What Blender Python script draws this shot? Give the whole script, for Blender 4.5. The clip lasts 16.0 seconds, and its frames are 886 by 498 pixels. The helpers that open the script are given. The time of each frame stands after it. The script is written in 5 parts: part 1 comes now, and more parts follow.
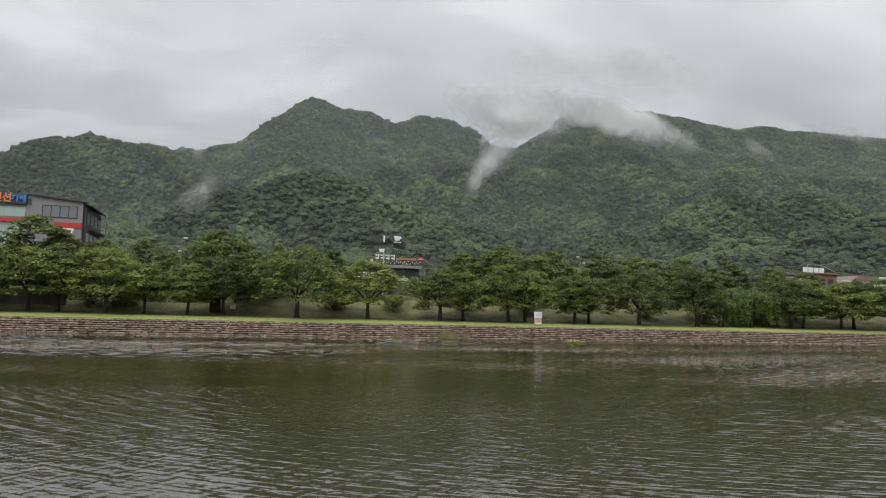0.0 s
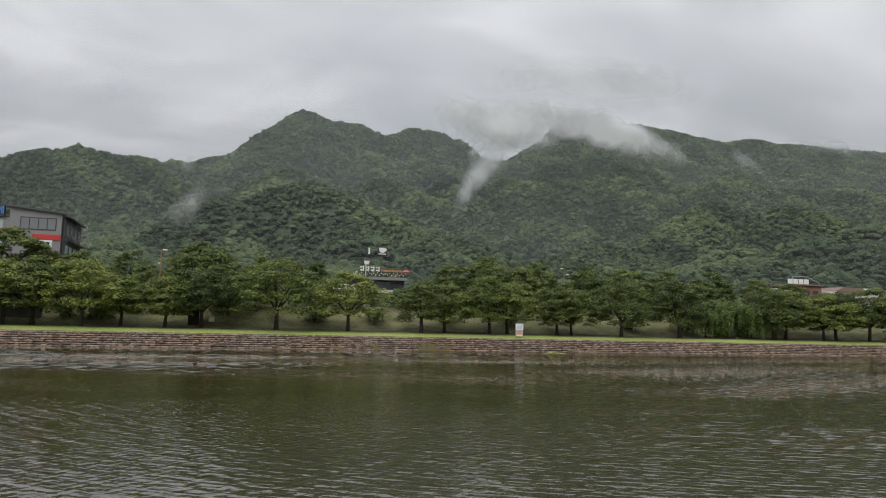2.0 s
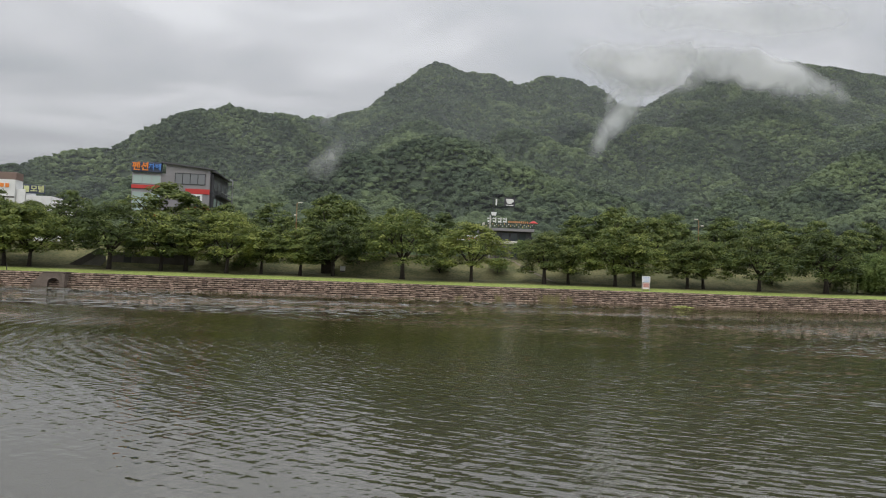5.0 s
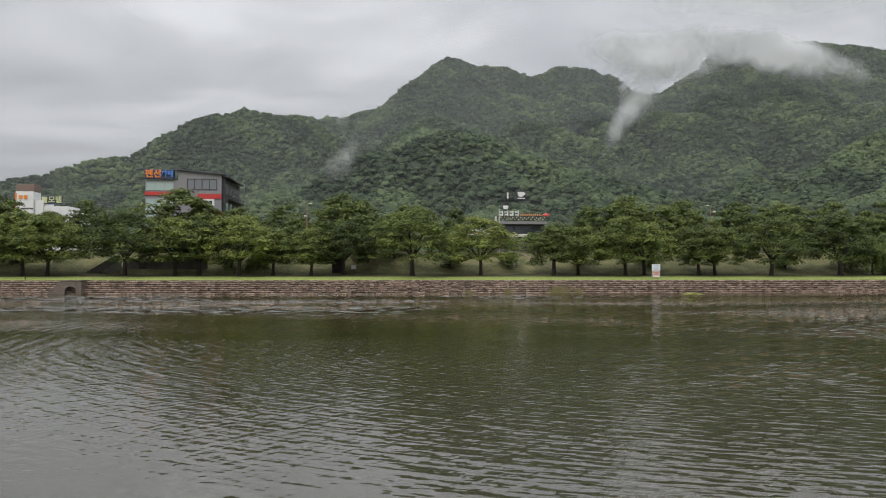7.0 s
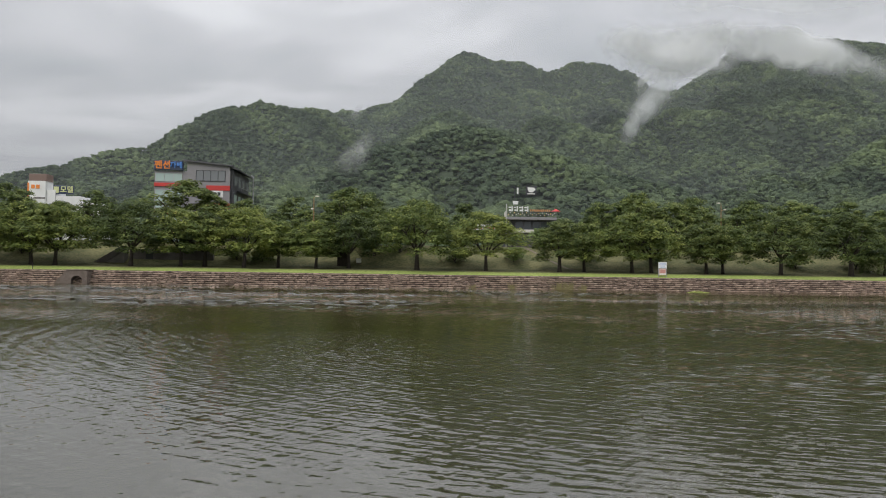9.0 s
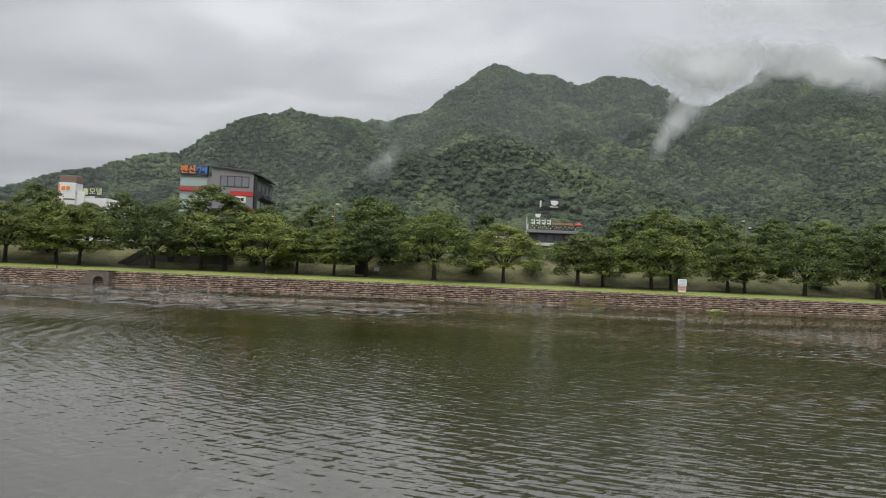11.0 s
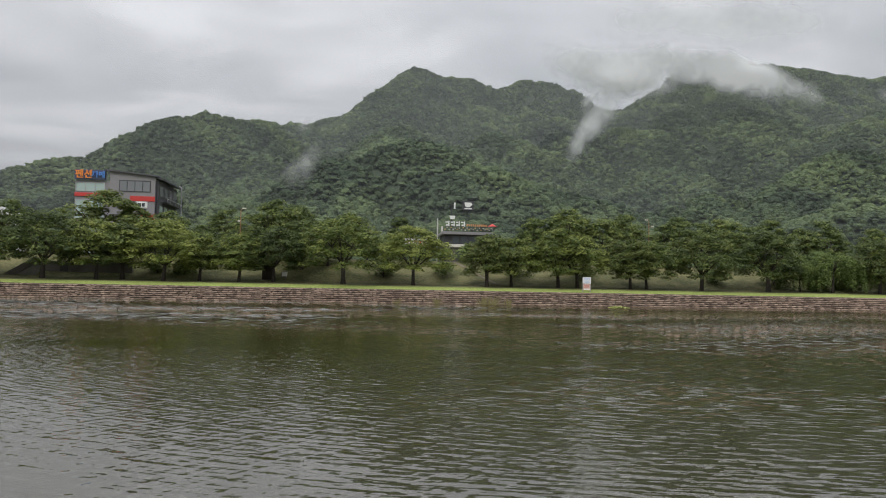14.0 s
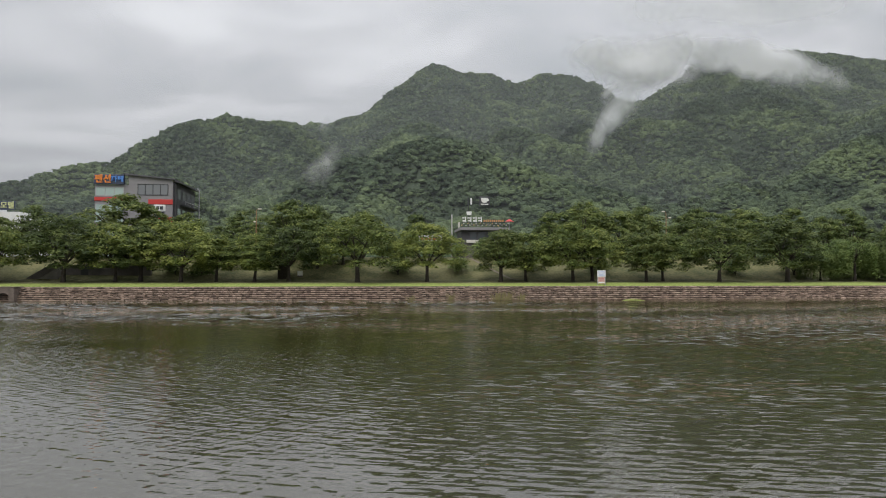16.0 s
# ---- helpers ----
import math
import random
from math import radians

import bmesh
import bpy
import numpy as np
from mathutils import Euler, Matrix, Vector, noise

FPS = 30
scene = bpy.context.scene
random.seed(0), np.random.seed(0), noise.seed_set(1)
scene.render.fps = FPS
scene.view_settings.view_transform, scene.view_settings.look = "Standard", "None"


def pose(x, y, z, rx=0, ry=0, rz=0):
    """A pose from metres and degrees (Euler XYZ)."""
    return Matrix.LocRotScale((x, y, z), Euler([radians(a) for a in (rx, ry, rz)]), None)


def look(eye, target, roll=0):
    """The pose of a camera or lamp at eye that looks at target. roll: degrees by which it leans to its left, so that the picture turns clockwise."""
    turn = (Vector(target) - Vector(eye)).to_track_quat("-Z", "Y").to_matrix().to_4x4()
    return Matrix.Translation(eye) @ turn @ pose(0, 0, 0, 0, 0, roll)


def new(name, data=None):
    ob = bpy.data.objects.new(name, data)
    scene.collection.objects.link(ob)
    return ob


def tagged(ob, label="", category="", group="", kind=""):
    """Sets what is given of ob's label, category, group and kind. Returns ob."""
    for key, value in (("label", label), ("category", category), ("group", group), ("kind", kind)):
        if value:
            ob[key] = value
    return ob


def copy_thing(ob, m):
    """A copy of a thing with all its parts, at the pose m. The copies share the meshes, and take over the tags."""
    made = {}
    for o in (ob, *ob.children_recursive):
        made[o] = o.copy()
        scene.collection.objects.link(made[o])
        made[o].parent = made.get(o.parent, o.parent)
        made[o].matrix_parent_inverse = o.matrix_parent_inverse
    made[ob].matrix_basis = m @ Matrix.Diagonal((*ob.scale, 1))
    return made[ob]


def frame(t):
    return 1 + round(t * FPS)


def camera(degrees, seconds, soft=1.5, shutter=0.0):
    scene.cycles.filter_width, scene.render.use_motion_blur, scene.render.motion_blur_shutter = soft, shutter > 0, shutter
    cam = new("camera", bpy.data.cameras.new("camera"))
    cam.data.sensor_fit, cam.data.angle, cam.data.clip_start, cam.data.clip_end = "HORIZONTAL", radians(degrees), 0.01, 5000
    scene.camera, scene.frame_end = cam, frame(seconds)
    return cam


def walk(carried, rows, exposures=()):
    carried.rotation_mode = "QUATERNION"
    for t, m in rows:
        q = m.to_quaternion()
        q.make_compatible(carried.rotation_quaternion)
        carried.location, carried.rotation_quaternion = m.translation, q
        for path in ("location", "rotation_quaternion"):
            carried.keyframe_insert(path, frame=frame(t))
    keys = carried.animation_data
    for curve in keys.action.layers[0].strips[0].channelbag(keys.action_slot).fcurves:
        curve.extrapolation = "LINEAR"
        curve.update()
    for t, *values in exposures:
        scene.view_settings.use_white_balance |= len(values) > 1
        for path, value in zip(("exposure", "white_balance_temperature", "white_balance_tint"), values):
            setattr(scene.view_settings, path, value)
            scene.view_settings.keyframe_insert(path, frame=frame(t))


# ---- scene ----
EYE = 2.8  # height of the eye over the water
ROWS = (  # seconds, x, y, yaw, pitch, roll
    (0.0, -0.001, 0.011, -16.13, 5.56, -1.33),
    (0.5, 0.419, 0.001, -17.03, 6.64, -1.00),
    (1.0, 0.779, 0.004, -17.76, 7.16, -0.76),
    (1.5, 1.182, 0.013, -18.05, 7.17, -0.72),
    (2.0, 1.561, -0.073, -16.83, 6.56, -1.20),
    (2.5, 1.789, -0.138, -15.20, 5.73, -1.56),
    (3.0, 2.065, -0.236, -12.91, 4.72, -1.67),
    (3.5, 2.194, -0.392, -10.30, 3.88, -1.69),
    (4.0, 2.417, -0.367, -8.49, 3.31, -1.93),
    (4.5, 2.753, -0.438, -6.61, 2.63, -2.54),
    (7.0, 4.617, -1.385, -4.40, 1.93, 0.01),
    (7.5, 4.999, -1.398, -3.72, 1.80, 0.16),
    (8.0, 5.351, -1.331, -3.50, 1.45, -0.23),
    (10.5, 6.972, -1.018, -2.16, 1.93, -2.11),
    (11.0, 7.284, -1.105, -1.18, 2.32, -2.44),
    (11.5, 7.629, -1.110, -0.95, 2.64, -2.55),
    (12.0, 7.975, -1.075, -1.31, 2.81, -2.70),
    (12.5, 8.397, -0.945, -2.52, 2.75, -2.82),
    (13.0, 8.781, -0.811, -4.08, 2.61, -2.10),
    (13.5, 9.142, -0.814, -5.71, 2.59, -1.49),
    (14.0, 9.466, -0.936, -7.28, 2.75, -1.10),
    (14.5, 9.780, -1.030, -7.21, 2.59, -0.39),
    (15.0, 10.092, -1.149, -6.06, 2.33, 0.13),
    (15.5, 10.451, -1.150, -5.42, 2.42, 0.22),
    (16.0, 10.887, -1.177, -5.35, 2.43, 0.04),
)
cam = camera(64.14, 16.0, soft=1.1)
walk(cam, [(t, pose(x, y, EYE, 90 + pitch, roll, yaw)) for t, x, y, yaw, pitch, roll in ROWS],
     exposures=((0.0, -0.02), (0.5, -0.12), (1.0, -0.09), (2.5, -0.14), (3.5, -0.10), (4.0, 0.0), (4.5, 0.0), (11.0, 0.03), (16.0, 0.03)))

# ---- world and light ----
world = bpy.data.worlds.new("overcast_sky")
scene.world = world
world.use_nodes = True
wn, wl = world.node_tree.nodes, world.node_tree.links
wn.clear()


def wnode(kind, operation=""):
    n = wn.new(kind)
    if operation:
        n.operation = operation
    return n


w_co = wnode("ShaderNodeTexCoord")
w_sep = wnode("ShaderNodeSeparateXYZ")
wl.new(w_co.outputs["Generated"], w_sep.inputs[0])
w_up = wnode("ShaderNodeMath", operation="ADD")
w_abs = wnode("ShaderNodeMath", operation="ABSOLUTE")
wl.new(w_sep.outputs[2], w_abs.inputs[0])
wl.new(w_abs.outputs[0], w_up.inputs[0])
w_up.inputs[1].default_value = 0.22
w_div = wnode("ShaderNodeVectorMath", operation="DIVIDE")
w_cmb = wnode("ShaderNodeCombineXYZ")
for k in range(3):
    wl.new(w_up.outputs[0], w_cmb.inputs[k])
wl.new(w_co.outputs["Generated"], w_div.inputs[0])
wl.new(w_cmb.outputs[0], w_div.inputs[1])
w_map = wnode("ShaderNodeMapping")
w_map.inputs["Scale"].default_value = (0.8, 1.5, 0.4)
w_map.inputs["Location"].default_value = (0.35, 0.1, 0.0)
wl.new(w_div.outputs[0], w_map.inputs[0])
w_noise = wnode("ShaderNodeTexNoise")
w_noise.inputs["Scale"].default_value = 1.9
w_noise.inputs["Detail"].default_value = 6
w_noise.inputs["Roughness"].default_value = 0.5
w_noise.inputs["Distortion"].default_value = 0.5
wl.new(w_map.outputs[0], w_noise.inputs["Vector"])
w_ramp = wnode("ShaderNodeValToRGB")
cr = w_ramp.color_ramp
cr.elements[0].position, cr.elements[0].color = 0.36, (0.44, 0.455, 0.48, 1)
cr.elements[1].position, cr.elements[1].color = 0.68, (0.68, 0.685, 0.71, 1)
mid = cr.elements.new(0.52)
mid.color = (0.53, 0.535, 0.56, 1)
wl.new(w_noise.outputs[0], w_ramp.inputs[0])
w_sky = wnode("ShaderNodeTexSky")
w_sky.sky_type, w_sky.sun_disc = "NISHITA", False
w_sky.sun_elevation, w_sky.sun_rotation = radians(62), radians(200)
w_dim = wnode("ShaderNodeVectorMath", operation="SCALE")
w_dim.inputs["Scale"].default_value = 0.1
wl.new(w_sky.outputs[0], w_dim.inputs[0])
w_mix = wnode("ShaderNodeMixRGB")
w_mix.inputs[0].default_value = 0.06
wl.new(w_ramp.outputs[0], w_mix.inputs[1])
wl.new(w_dim.outputs[0], w_mix.inputs[2])
w_bg = wnode("ShaderNodeBackground")
w_bg.inputs["Strength"].default_value = 1.0
w_out = wnode("ShaderNodeOutputWorld")
# an overcast sky is brighter overhead than at the horizon
w_high = wnode("ShaderNodeMath", "MULTIPLY_ADD")
wl.new(w_abs.outputs[0], w_high.inputs[0])
w_high.inputs[1].default_value, w_high.inputs[2].default_value = 1.9, 0.55
w_lift = wnode("ShaderNodeVectorMath", "SCALE")
wl.new(w_mix.outputs[0], w_lift.inputs[0])
wl.new(w_high.outputs[0], w_lift.inputs["Scale"])
wl.new(w_lift.outputs[0], w_bg.inputs[0])
wl.new(w_bg.outputs[0], w_out.inputs[0])

sun_data = bpy.data.lights.new("sun", "SUN")
sun_data.energy, sun_data.angle, sun_data.color = 1.4, radians(28), (1.0, 0.97, 0.92)
sun = new("sun", sun_data)
sun.matrix_basis = look((-60, -60, 150), (20, 60, 0))


# ---- materials ----
def material(name):
    m = bpy.data.materials.new(name)
    m.use_nodes = True
    nt = m.node_tree
    return m, nt.nodes, nt.links, nt.nodes["Principled BSDF"]


def surface(name, dark, light, scale=2.0, rough=0.8, metal=0.0, bump=0.0, fine=None, spread=(0.3, 0.7), per_object=0.0, per_piece=0.0):
    """A grained surface: two colours mixed by broad and fine noise in metres, with relief."""
    m, n, l, p = material(name)
    co = n.new("ShaderNodeTexCoord")
    geo = n.new("ShaderNodeNewGeometry")
    a = n.new("ShaderNodeTexNoise")
    a.inputs["Scale"].default_value, a.inputs["Detail"].default_value = scale, 5
    b = n.new("ShaderNodeTexNoise")
    b.inputs["Scale"].default_value, b.inputs["Detail"].default_value = fine or scale * 9, 3
    for t in (a, b):
        l.new(geo.outputs["Position"], t.inputs["Vector"])
    add = n.new("ShaderNodeMath")
    add.operation = "MULTIPLY_ADD"
    l.new(b.outputs[0], add.inputs[0])
    add.inputs[1].default_value = 0.45
    half = n.new("ShaderNodeMath")
    half.operation = "MULTIPLY"
    l.new(a.outputs[0], half.inputs[0])
    half.inputs[1].default_value = 0.55
    l.new(half.outputs[0], add.inputs[2])
    value = add.outputs[0]
    if per_object or per_piece:
        info = n.new("ShaderNodeObjectInfo").outputs["Random"] if per_object else geo.outputs["Random Per Island"]
        sub = n.new("ShaderNodeMath")
        sub.operation = "MULTIPLY_ADD"
        l.new(info, sub.inputs[0])
        k = per_object or per_piece
        sub.inputs[1].default_value = k
        off = n.new("ShaderNodeMath")
        off.operation = "SUBTRACT"
        l.new(value, off.inputs[0])
        off.inputs[1].default_value = k / 2
        l.new(off.outputs[0], sub.inputs[2])
        value = sub.outputs[0]
    r = n.new("ShaderNodeValToRGB")
    r.color_ramp.elements[0].position, r.color_ramp.elements[0].color = spread[0], (*dark, 1)
    r.color_ramp.elements[1].position, r.color_ramp.elements[1].color = spread[1], (*light, 1)
    l.new(value, r.inputs[0])
    l.new(r.outputs[0], p.inputs["Base Color"])
    p.inputs["Roughness"].default_value, p.inputs["Metallic"].default_value = rough, metal
    if bump:
        bm_ = n.new("ShaderNodeBump")
        bm_.inputs["Distance"].default_value = bump
        l.new(b.outputs[0], bm_.inputs["Height"])
        l.new(bm_.outputs[0], p.inputs["Normal"])
    return m


def foliage(name, dark, light, tip, patch=0.7, translucent=0.38):
    """Leaves: colour by leaf, by tree and by broad patches, a little light through them."""
    m, n, l, p = material(name)
    geo, info = n.new("ShaderNodeNewGeometry"), n.new("ShaderNodeObjectInfo")
    a = n.new("ShaderNodeTexNoise")
    a.inputs["Scale"].default_value, a.inputs["Detail"].default_value = patch, 3
    l.new(geo.outputs["Position"], a.inputs["Vector"])
    s1 = n.new("ShaderNodeMath")
    s1.operation = "MULTIPLY_ADD"
    l.new(geo.outputs["Random Per Island"], s1.inputs[0])
    s1.inputs[1].default_value = 0.22
    l.new(a.outputs[0], s1.inputs[2])
    s2 = n.new("ShaderNodeMath")
    s2.operation = "MULTIPLY_ADD"
    l.new(info.outputs["Random"], s2.inputs[0])
    s2.inputs[1].default_value = 0.18
    l.new(s1.outputs[0], s2.inputs[2])
    r = n.new("ShaderNodeValToRGB")
    e = r.color_ramp.elements
    e[0].position, e[0].color = 0.46, (*dark, 1)
    e[1].position, e[1].color = 0.88, (*tip, 1)
    k = e.new(0.69)
    k.color = (*light, 1)
    l.new(s2.outputs[0], r.inputs[0])
    l.new(r.outputs[0], p.inputs["Base Color"])
    p.inputs["Roughness"].default_value = 0.55
    p.inputs["Specular IOR Level"].default_value = 0.25
    tr = n.new("ShaderNodeBsdfTranslucent")
    l.new(r.outputs[0], tr.inputs["Color"])
    mx = n.new("ShaderNodeMixShader")
    mx.inputs[0].default_value = translucent
    l.new(p.outputs[0], mx.inputs[1])
    l.new(tr.outputs[0], mx.inputs[2])
    l.new(mx.outputs[0], n["Material Output"].inputs[0])
    return m


def plain(name, color, rough=0.6, metal=0.0):
    return surface(name, [c * 0.86 for c in color], [min(1, c * 1.08) for c in color], 0.7, rough, metal, fine=11)


M_LEAF = foliage("cherry_leaves", (0.054, 0.079, 0.023), (0.148, 0.194, 0.051), (0.320, 0.352, 0.094))
M_LEAF_B = foliage("dark_leaves", (0.034, 0.052, 0.019), (0.092, 0.127, 0.038), (0.190, 0.222, 0.066))
M_WILD = foliage("roadside_leaves", (0.044, 0.066, 0.023), (0.118, 0.160, 0.048), (0.230, 0.268, 0.078))
M_WILLOW = foliage("willow_leaves", (0.062, 0.098, 0.030), (0.140, 0.196, 0.056), (0.225, 0.285, 0.090))
M_BARK = surface("bark", (0.022, 0.017, 0.013), (0.062, 0.050, 0.040), 3, 0.9, bump=0.03)
M_STONE = surface("wall_stone", (0.105, 0.073, 0.056), (0.48, 0.36, 0.28), 1.3, 0.85, bump=0.02, spread=(0.20, 0.80), per_piece=0.4)
M_STONE_P = surface("wall_stone_piece", (0.105, 0.073, 0.056), (0.48, 0.36, 0.28), 1.3, 0.85, bump=0.02, spread=(0.20, 0.80), per_object=0.4)
M_MORTAR = surface("wall_bed", (0.050, 0.040, 0.034), (0.120, 0.095, 0.080), 2, 0.95, bump=0.02)
M_CONCRETE = surface("concrete", (0.14, 0.13, 0.12), (0.31, 0.29, 0.27), 0.9, 0.9, bump=0.01)
M_CONC_DARK = surface("stained_concrete", (0.075, 0.068, 0.064), (0.16, 0.145, 0.135), 0.8, 0.9, bump=0.01)
M_WHITE = plain("white_paint", (0.78, 0.78, 0.77))
M_CREAM = plain("cream_render", (0.66, 0.63, 0.58), 0.85)
M_GREY = plain("grey_cladding", (0.25, 0.24, 0.25), 0.6)
M_DARK = plain("dark_steel", (0.035, 0.035, 0.04), 0.5)
M_CHAR = plain("charcoal_panel", (0.055, 0.055, 0.062), 0.6)
M_RED = plain("red_paint", (0.55, 0.045, 0.04), 0.5)
M_ORANGE = plain("orange_letters", (0.85, 0.27, 0.05), 0.45)
M_BLUE = plain("blue_letters", (0.10, 0.26, 0.66), 0.45)
M_NAVY = plain("navy_board", (0.045, 0.06, 0.11), 0.5)
M_YELLOW = plain("yellow_letters", (0.66, 0.68, 0.36), 0.5)
M_PINK = plain("faded_pink_panel", (0.62, 0.42, 0.37), 0.6)
M_PALEBLUE = plain("pale_blue_print", (0.42, 0.52, 0.68), 0.6)
M_BRICK = surface("brown_brick", (0.14, 0.07, 0.05), (0.28, 0.15, 0.11), 1.2, 0.85, bump=0.01)
M_ROOF = surface("roof_sheet", (0.05, 0.05, 0.055), (0.11, 0.11, 0.12), 0.6, 0.5)
M_TIN = plain("brown_tin", (0.22, 0.15, 0.125), 0.55)
M_STEEL = plain("galvanised_steel", (0.42, 0.42, 0.43), 0.45, 0.6)
M_LAMPPOLE = plain("rusty_lamp_pole", (0.27, 0.17, 0.075), 0.6)
M_LEN = plain("frosted_lamp_head", (0.70, 0.66, 0.55), 0.35)
M_REED = surface("dry_reed", (0.14, 0.13, 0.05), (0.32, 0.28, 0.13), 3, 0.8)
M_ALGAE = surface("floating_weed", (0.28, 0.33, 0.07), (0.50, 0.54, 0.15), 2.5, 0.7, bump=0.02)
M_ASPHALT = surface("asphalt", (0.040, 0.040, 0.042), (0.066, 0.066, 0.068), 0.5, 0.9, bump=0.004)


def make_glass(name, tint):
    m, n, l, p = material(name)
    p.inputs["Base Color"].default_value = (*tint, 1)
    p.inputs["Roughness"].default_value = 0.06
    p.inputs["Specular IOR Level"].default_value = 0.8
    a = n.new("ShaderNodeTexNoise")
    a.inputs["Scale"].default_value = 0.6
    b = n.new("ShaderNodeBump")
    b.inputs["Distance"].default_value = 0.02
    l.new(n.new("ShaderNodeNewGeometry").outputs["Position"], a.inputs["Vector"])
    l.new(a.outputs[0], b.inputs["Height"])
    l.new(b.outputs[0], p.inputs["Normal"])
    return m


M_GLASS = make_glass("window_glass", (0.05, 0.06, 0.065))
# lighter grey base than the other window glass
M_GREYGLASS = make_glass("pale_grey_glass", (0.20, 0.21, 0.22))
M_TEAL = make_glass("pale_teal_glass", (0.40, 0.50, 0.47))


def make_ground():
    """Mown lawn on the flat; rough dry grass on the slope, drawn forward as painted tree shade, by the height of the
    ground.
    """
    m, n, l, p = material("grass_ground")
    geo = n.new("ShaderNodeNewGeometry")
    sep = n.new("ShaderNodeSeparateXYZ")
    l.new(geo.outputs["Position"], sep.inputs[0])
    fine, broad = n.new("ShaderNodeTexNoise"), n.new("ShaderNodeTexNoise")
    fine.inputs["Scale"].default_value, fine.inputs["Detail"].default_value = 3.0, 6
    broad.inputs["Scale"].default_value, broad.inputs["Detail"].default_value = 0.35, 8
    for t in (fine, broad):
        l.new(geo.outputs["Position"], t.inputs["Vector"])
    lawn, rough = n.new("ShaderNodeValToRGB"), n.new("ShaderNodeValToRGB")
    lawn.color_ramp.elements[0].position, lawn.color_ramp.elements[0].color = 0.3, (0.17, 0.225, 0.045, 1)
    lawn.color_ramp.elements[1].position, lawn.color_ramp.elements[1].color = 0.7, (0.38, 0.45, 0.12, 1)
    rough.color_ramp.elements[0].position, rough.color_ramp.elements[0].color = 0.40, (0.062, 0.072, 0.022, 1)
    rough.color_ramp.elements[1].position, rough.color_ramp.elements[1].color = 0.60, (0.176, 0.162, 0.070, 1)
    l.new(fine.outputs[0], lawn.inputs[0])
    mot = n.new("ShaderNodeMath")
    mot.operation = "ADD"
    l.new(broad.outputs[0], mot.inputs[0])
    l.new(fine.outputs[0], mot.inputs[1])
    hal = n.new("ShaderNodeMath")
    hal.operation = "MULTIPLY"
    l.new(mot.outputs[0], hal.inputs[0])
    hal.inputs[1].default_value = 0.5
    l.new(hal.outputs[0], rough.inputs[0])
    # lawn stops short of the slope: darker grass colours in shade at tree feet
    step = n.new("ShaderNodeMapRange")
    step.inputs["From Min"].default_value, step.inputs["From Max"].default_value = 2.30, 2.44
    wob = n.new("ShaderNodeMath")
    wob.operation = "MULTIPLY_ADD"
    l.new(broad.outputs[0], wob.inputs[0])
    wob.inputs[1].default_value = 0.3
    l.new(sep.outputs[2], wob.inputs[2])
    l.new(wob.outputs[0], step.inputs[0])
    mx = n.new("ShaderNodeMixRGB")
    l.new(step.outputs[0], mx.inputs[0])
    l.new(lawn.outputs[0], mx.inputs[1])
    l.new(rough.outputs[0], mx.inputs[2])
    l.new(mx.outputs[0], p.inputs["Base Color"])
    p.inputs["Roughness"].default_value = 0.95
    b = n.new("ShaderNodeBump")
    b.inputs["Distance"].default_value = 0.08
    l.new(fine.outputs[0], b.inputs["Height"])
    l.new(b.outputs[0], p.inputs["Normal"])
    return m


def make_canopy():
    """Forest crowns: greens vary tree by tree and in broad stands, leafy relief on each dome."""
    m, n, l, p = material("forest_canopy")
    geo = n.new("ShaderNodeNewGeometry")
    stand_, fine, patch = n.new("ShaderNodeTexNoise"), n.new("ShaderNodeTexNoise"), n.new("ShaderNodeTexNoise")
    patch.inputs["Scale"].default_value, patch.inputs["Detail"].default_value, patch.inputs["Roughness"].default_value = 0.11, 7, 0.65
    stand_.inputs["Scale"].default_value, stand_.inputs["Detail"].default_value = 0.012, 5
    fine.inputs["Scale"].default_value, fine.inputs["Detail"].default_value = 1.0, 5
    for t in (stand_, fine, patch):
        l.new(geo.outputs["Position"], t.inputs["Vector"])
    total = None
    for out, k in ((geo.outputs["Random Per Island"], 0.12), (stand_.outputs[0], 0.8), (patch.outputs[0], 0.42), (fine.outputs[0], 0.15)):
        q = n.new("ShaderNodeMath")
        q.operation = "MULTIPLY_ADD"
        l.new(out, q.inputs[0])
        q.inputs[1].default_value = k
        q.inputs[2].default_value = 0.0
        if total is not None:
            l.new(total, q.inputs[2])
        total = q.outputs[0]
    r = n.new("ShaderNodeValToRGB")
    e = r.color_ramp.elements
    e[0].position, e[0].color = 0.52, (0.038, 0.057, 0.037, 1)
    e[1].position, e[1].color = 0.91, (0.165, 0.214, 0.098, 1)
    k = e.new(0.73)
    k.color = (0.088, 0.120, 0.069, 1)
    l.new(total, r.inputs[0])
    l.new(r.outputs[0], p.inputs["Base Color"])
    p.inputs["Roughness"].default_value = 0.9
    p.inputs["Specular IOR Level"].default_value = 0.1
    bp = n.new("ShaderNodeBump")
    bp.inputs["Strength"].default_value, bp.inputs["Distance"].default_value = 1.0, 2.6
    l.new(fine.outputs[0], bp.inputs["Height"])
    l.new(bp.outputs[0], p.inputs["Normal"])
    return m


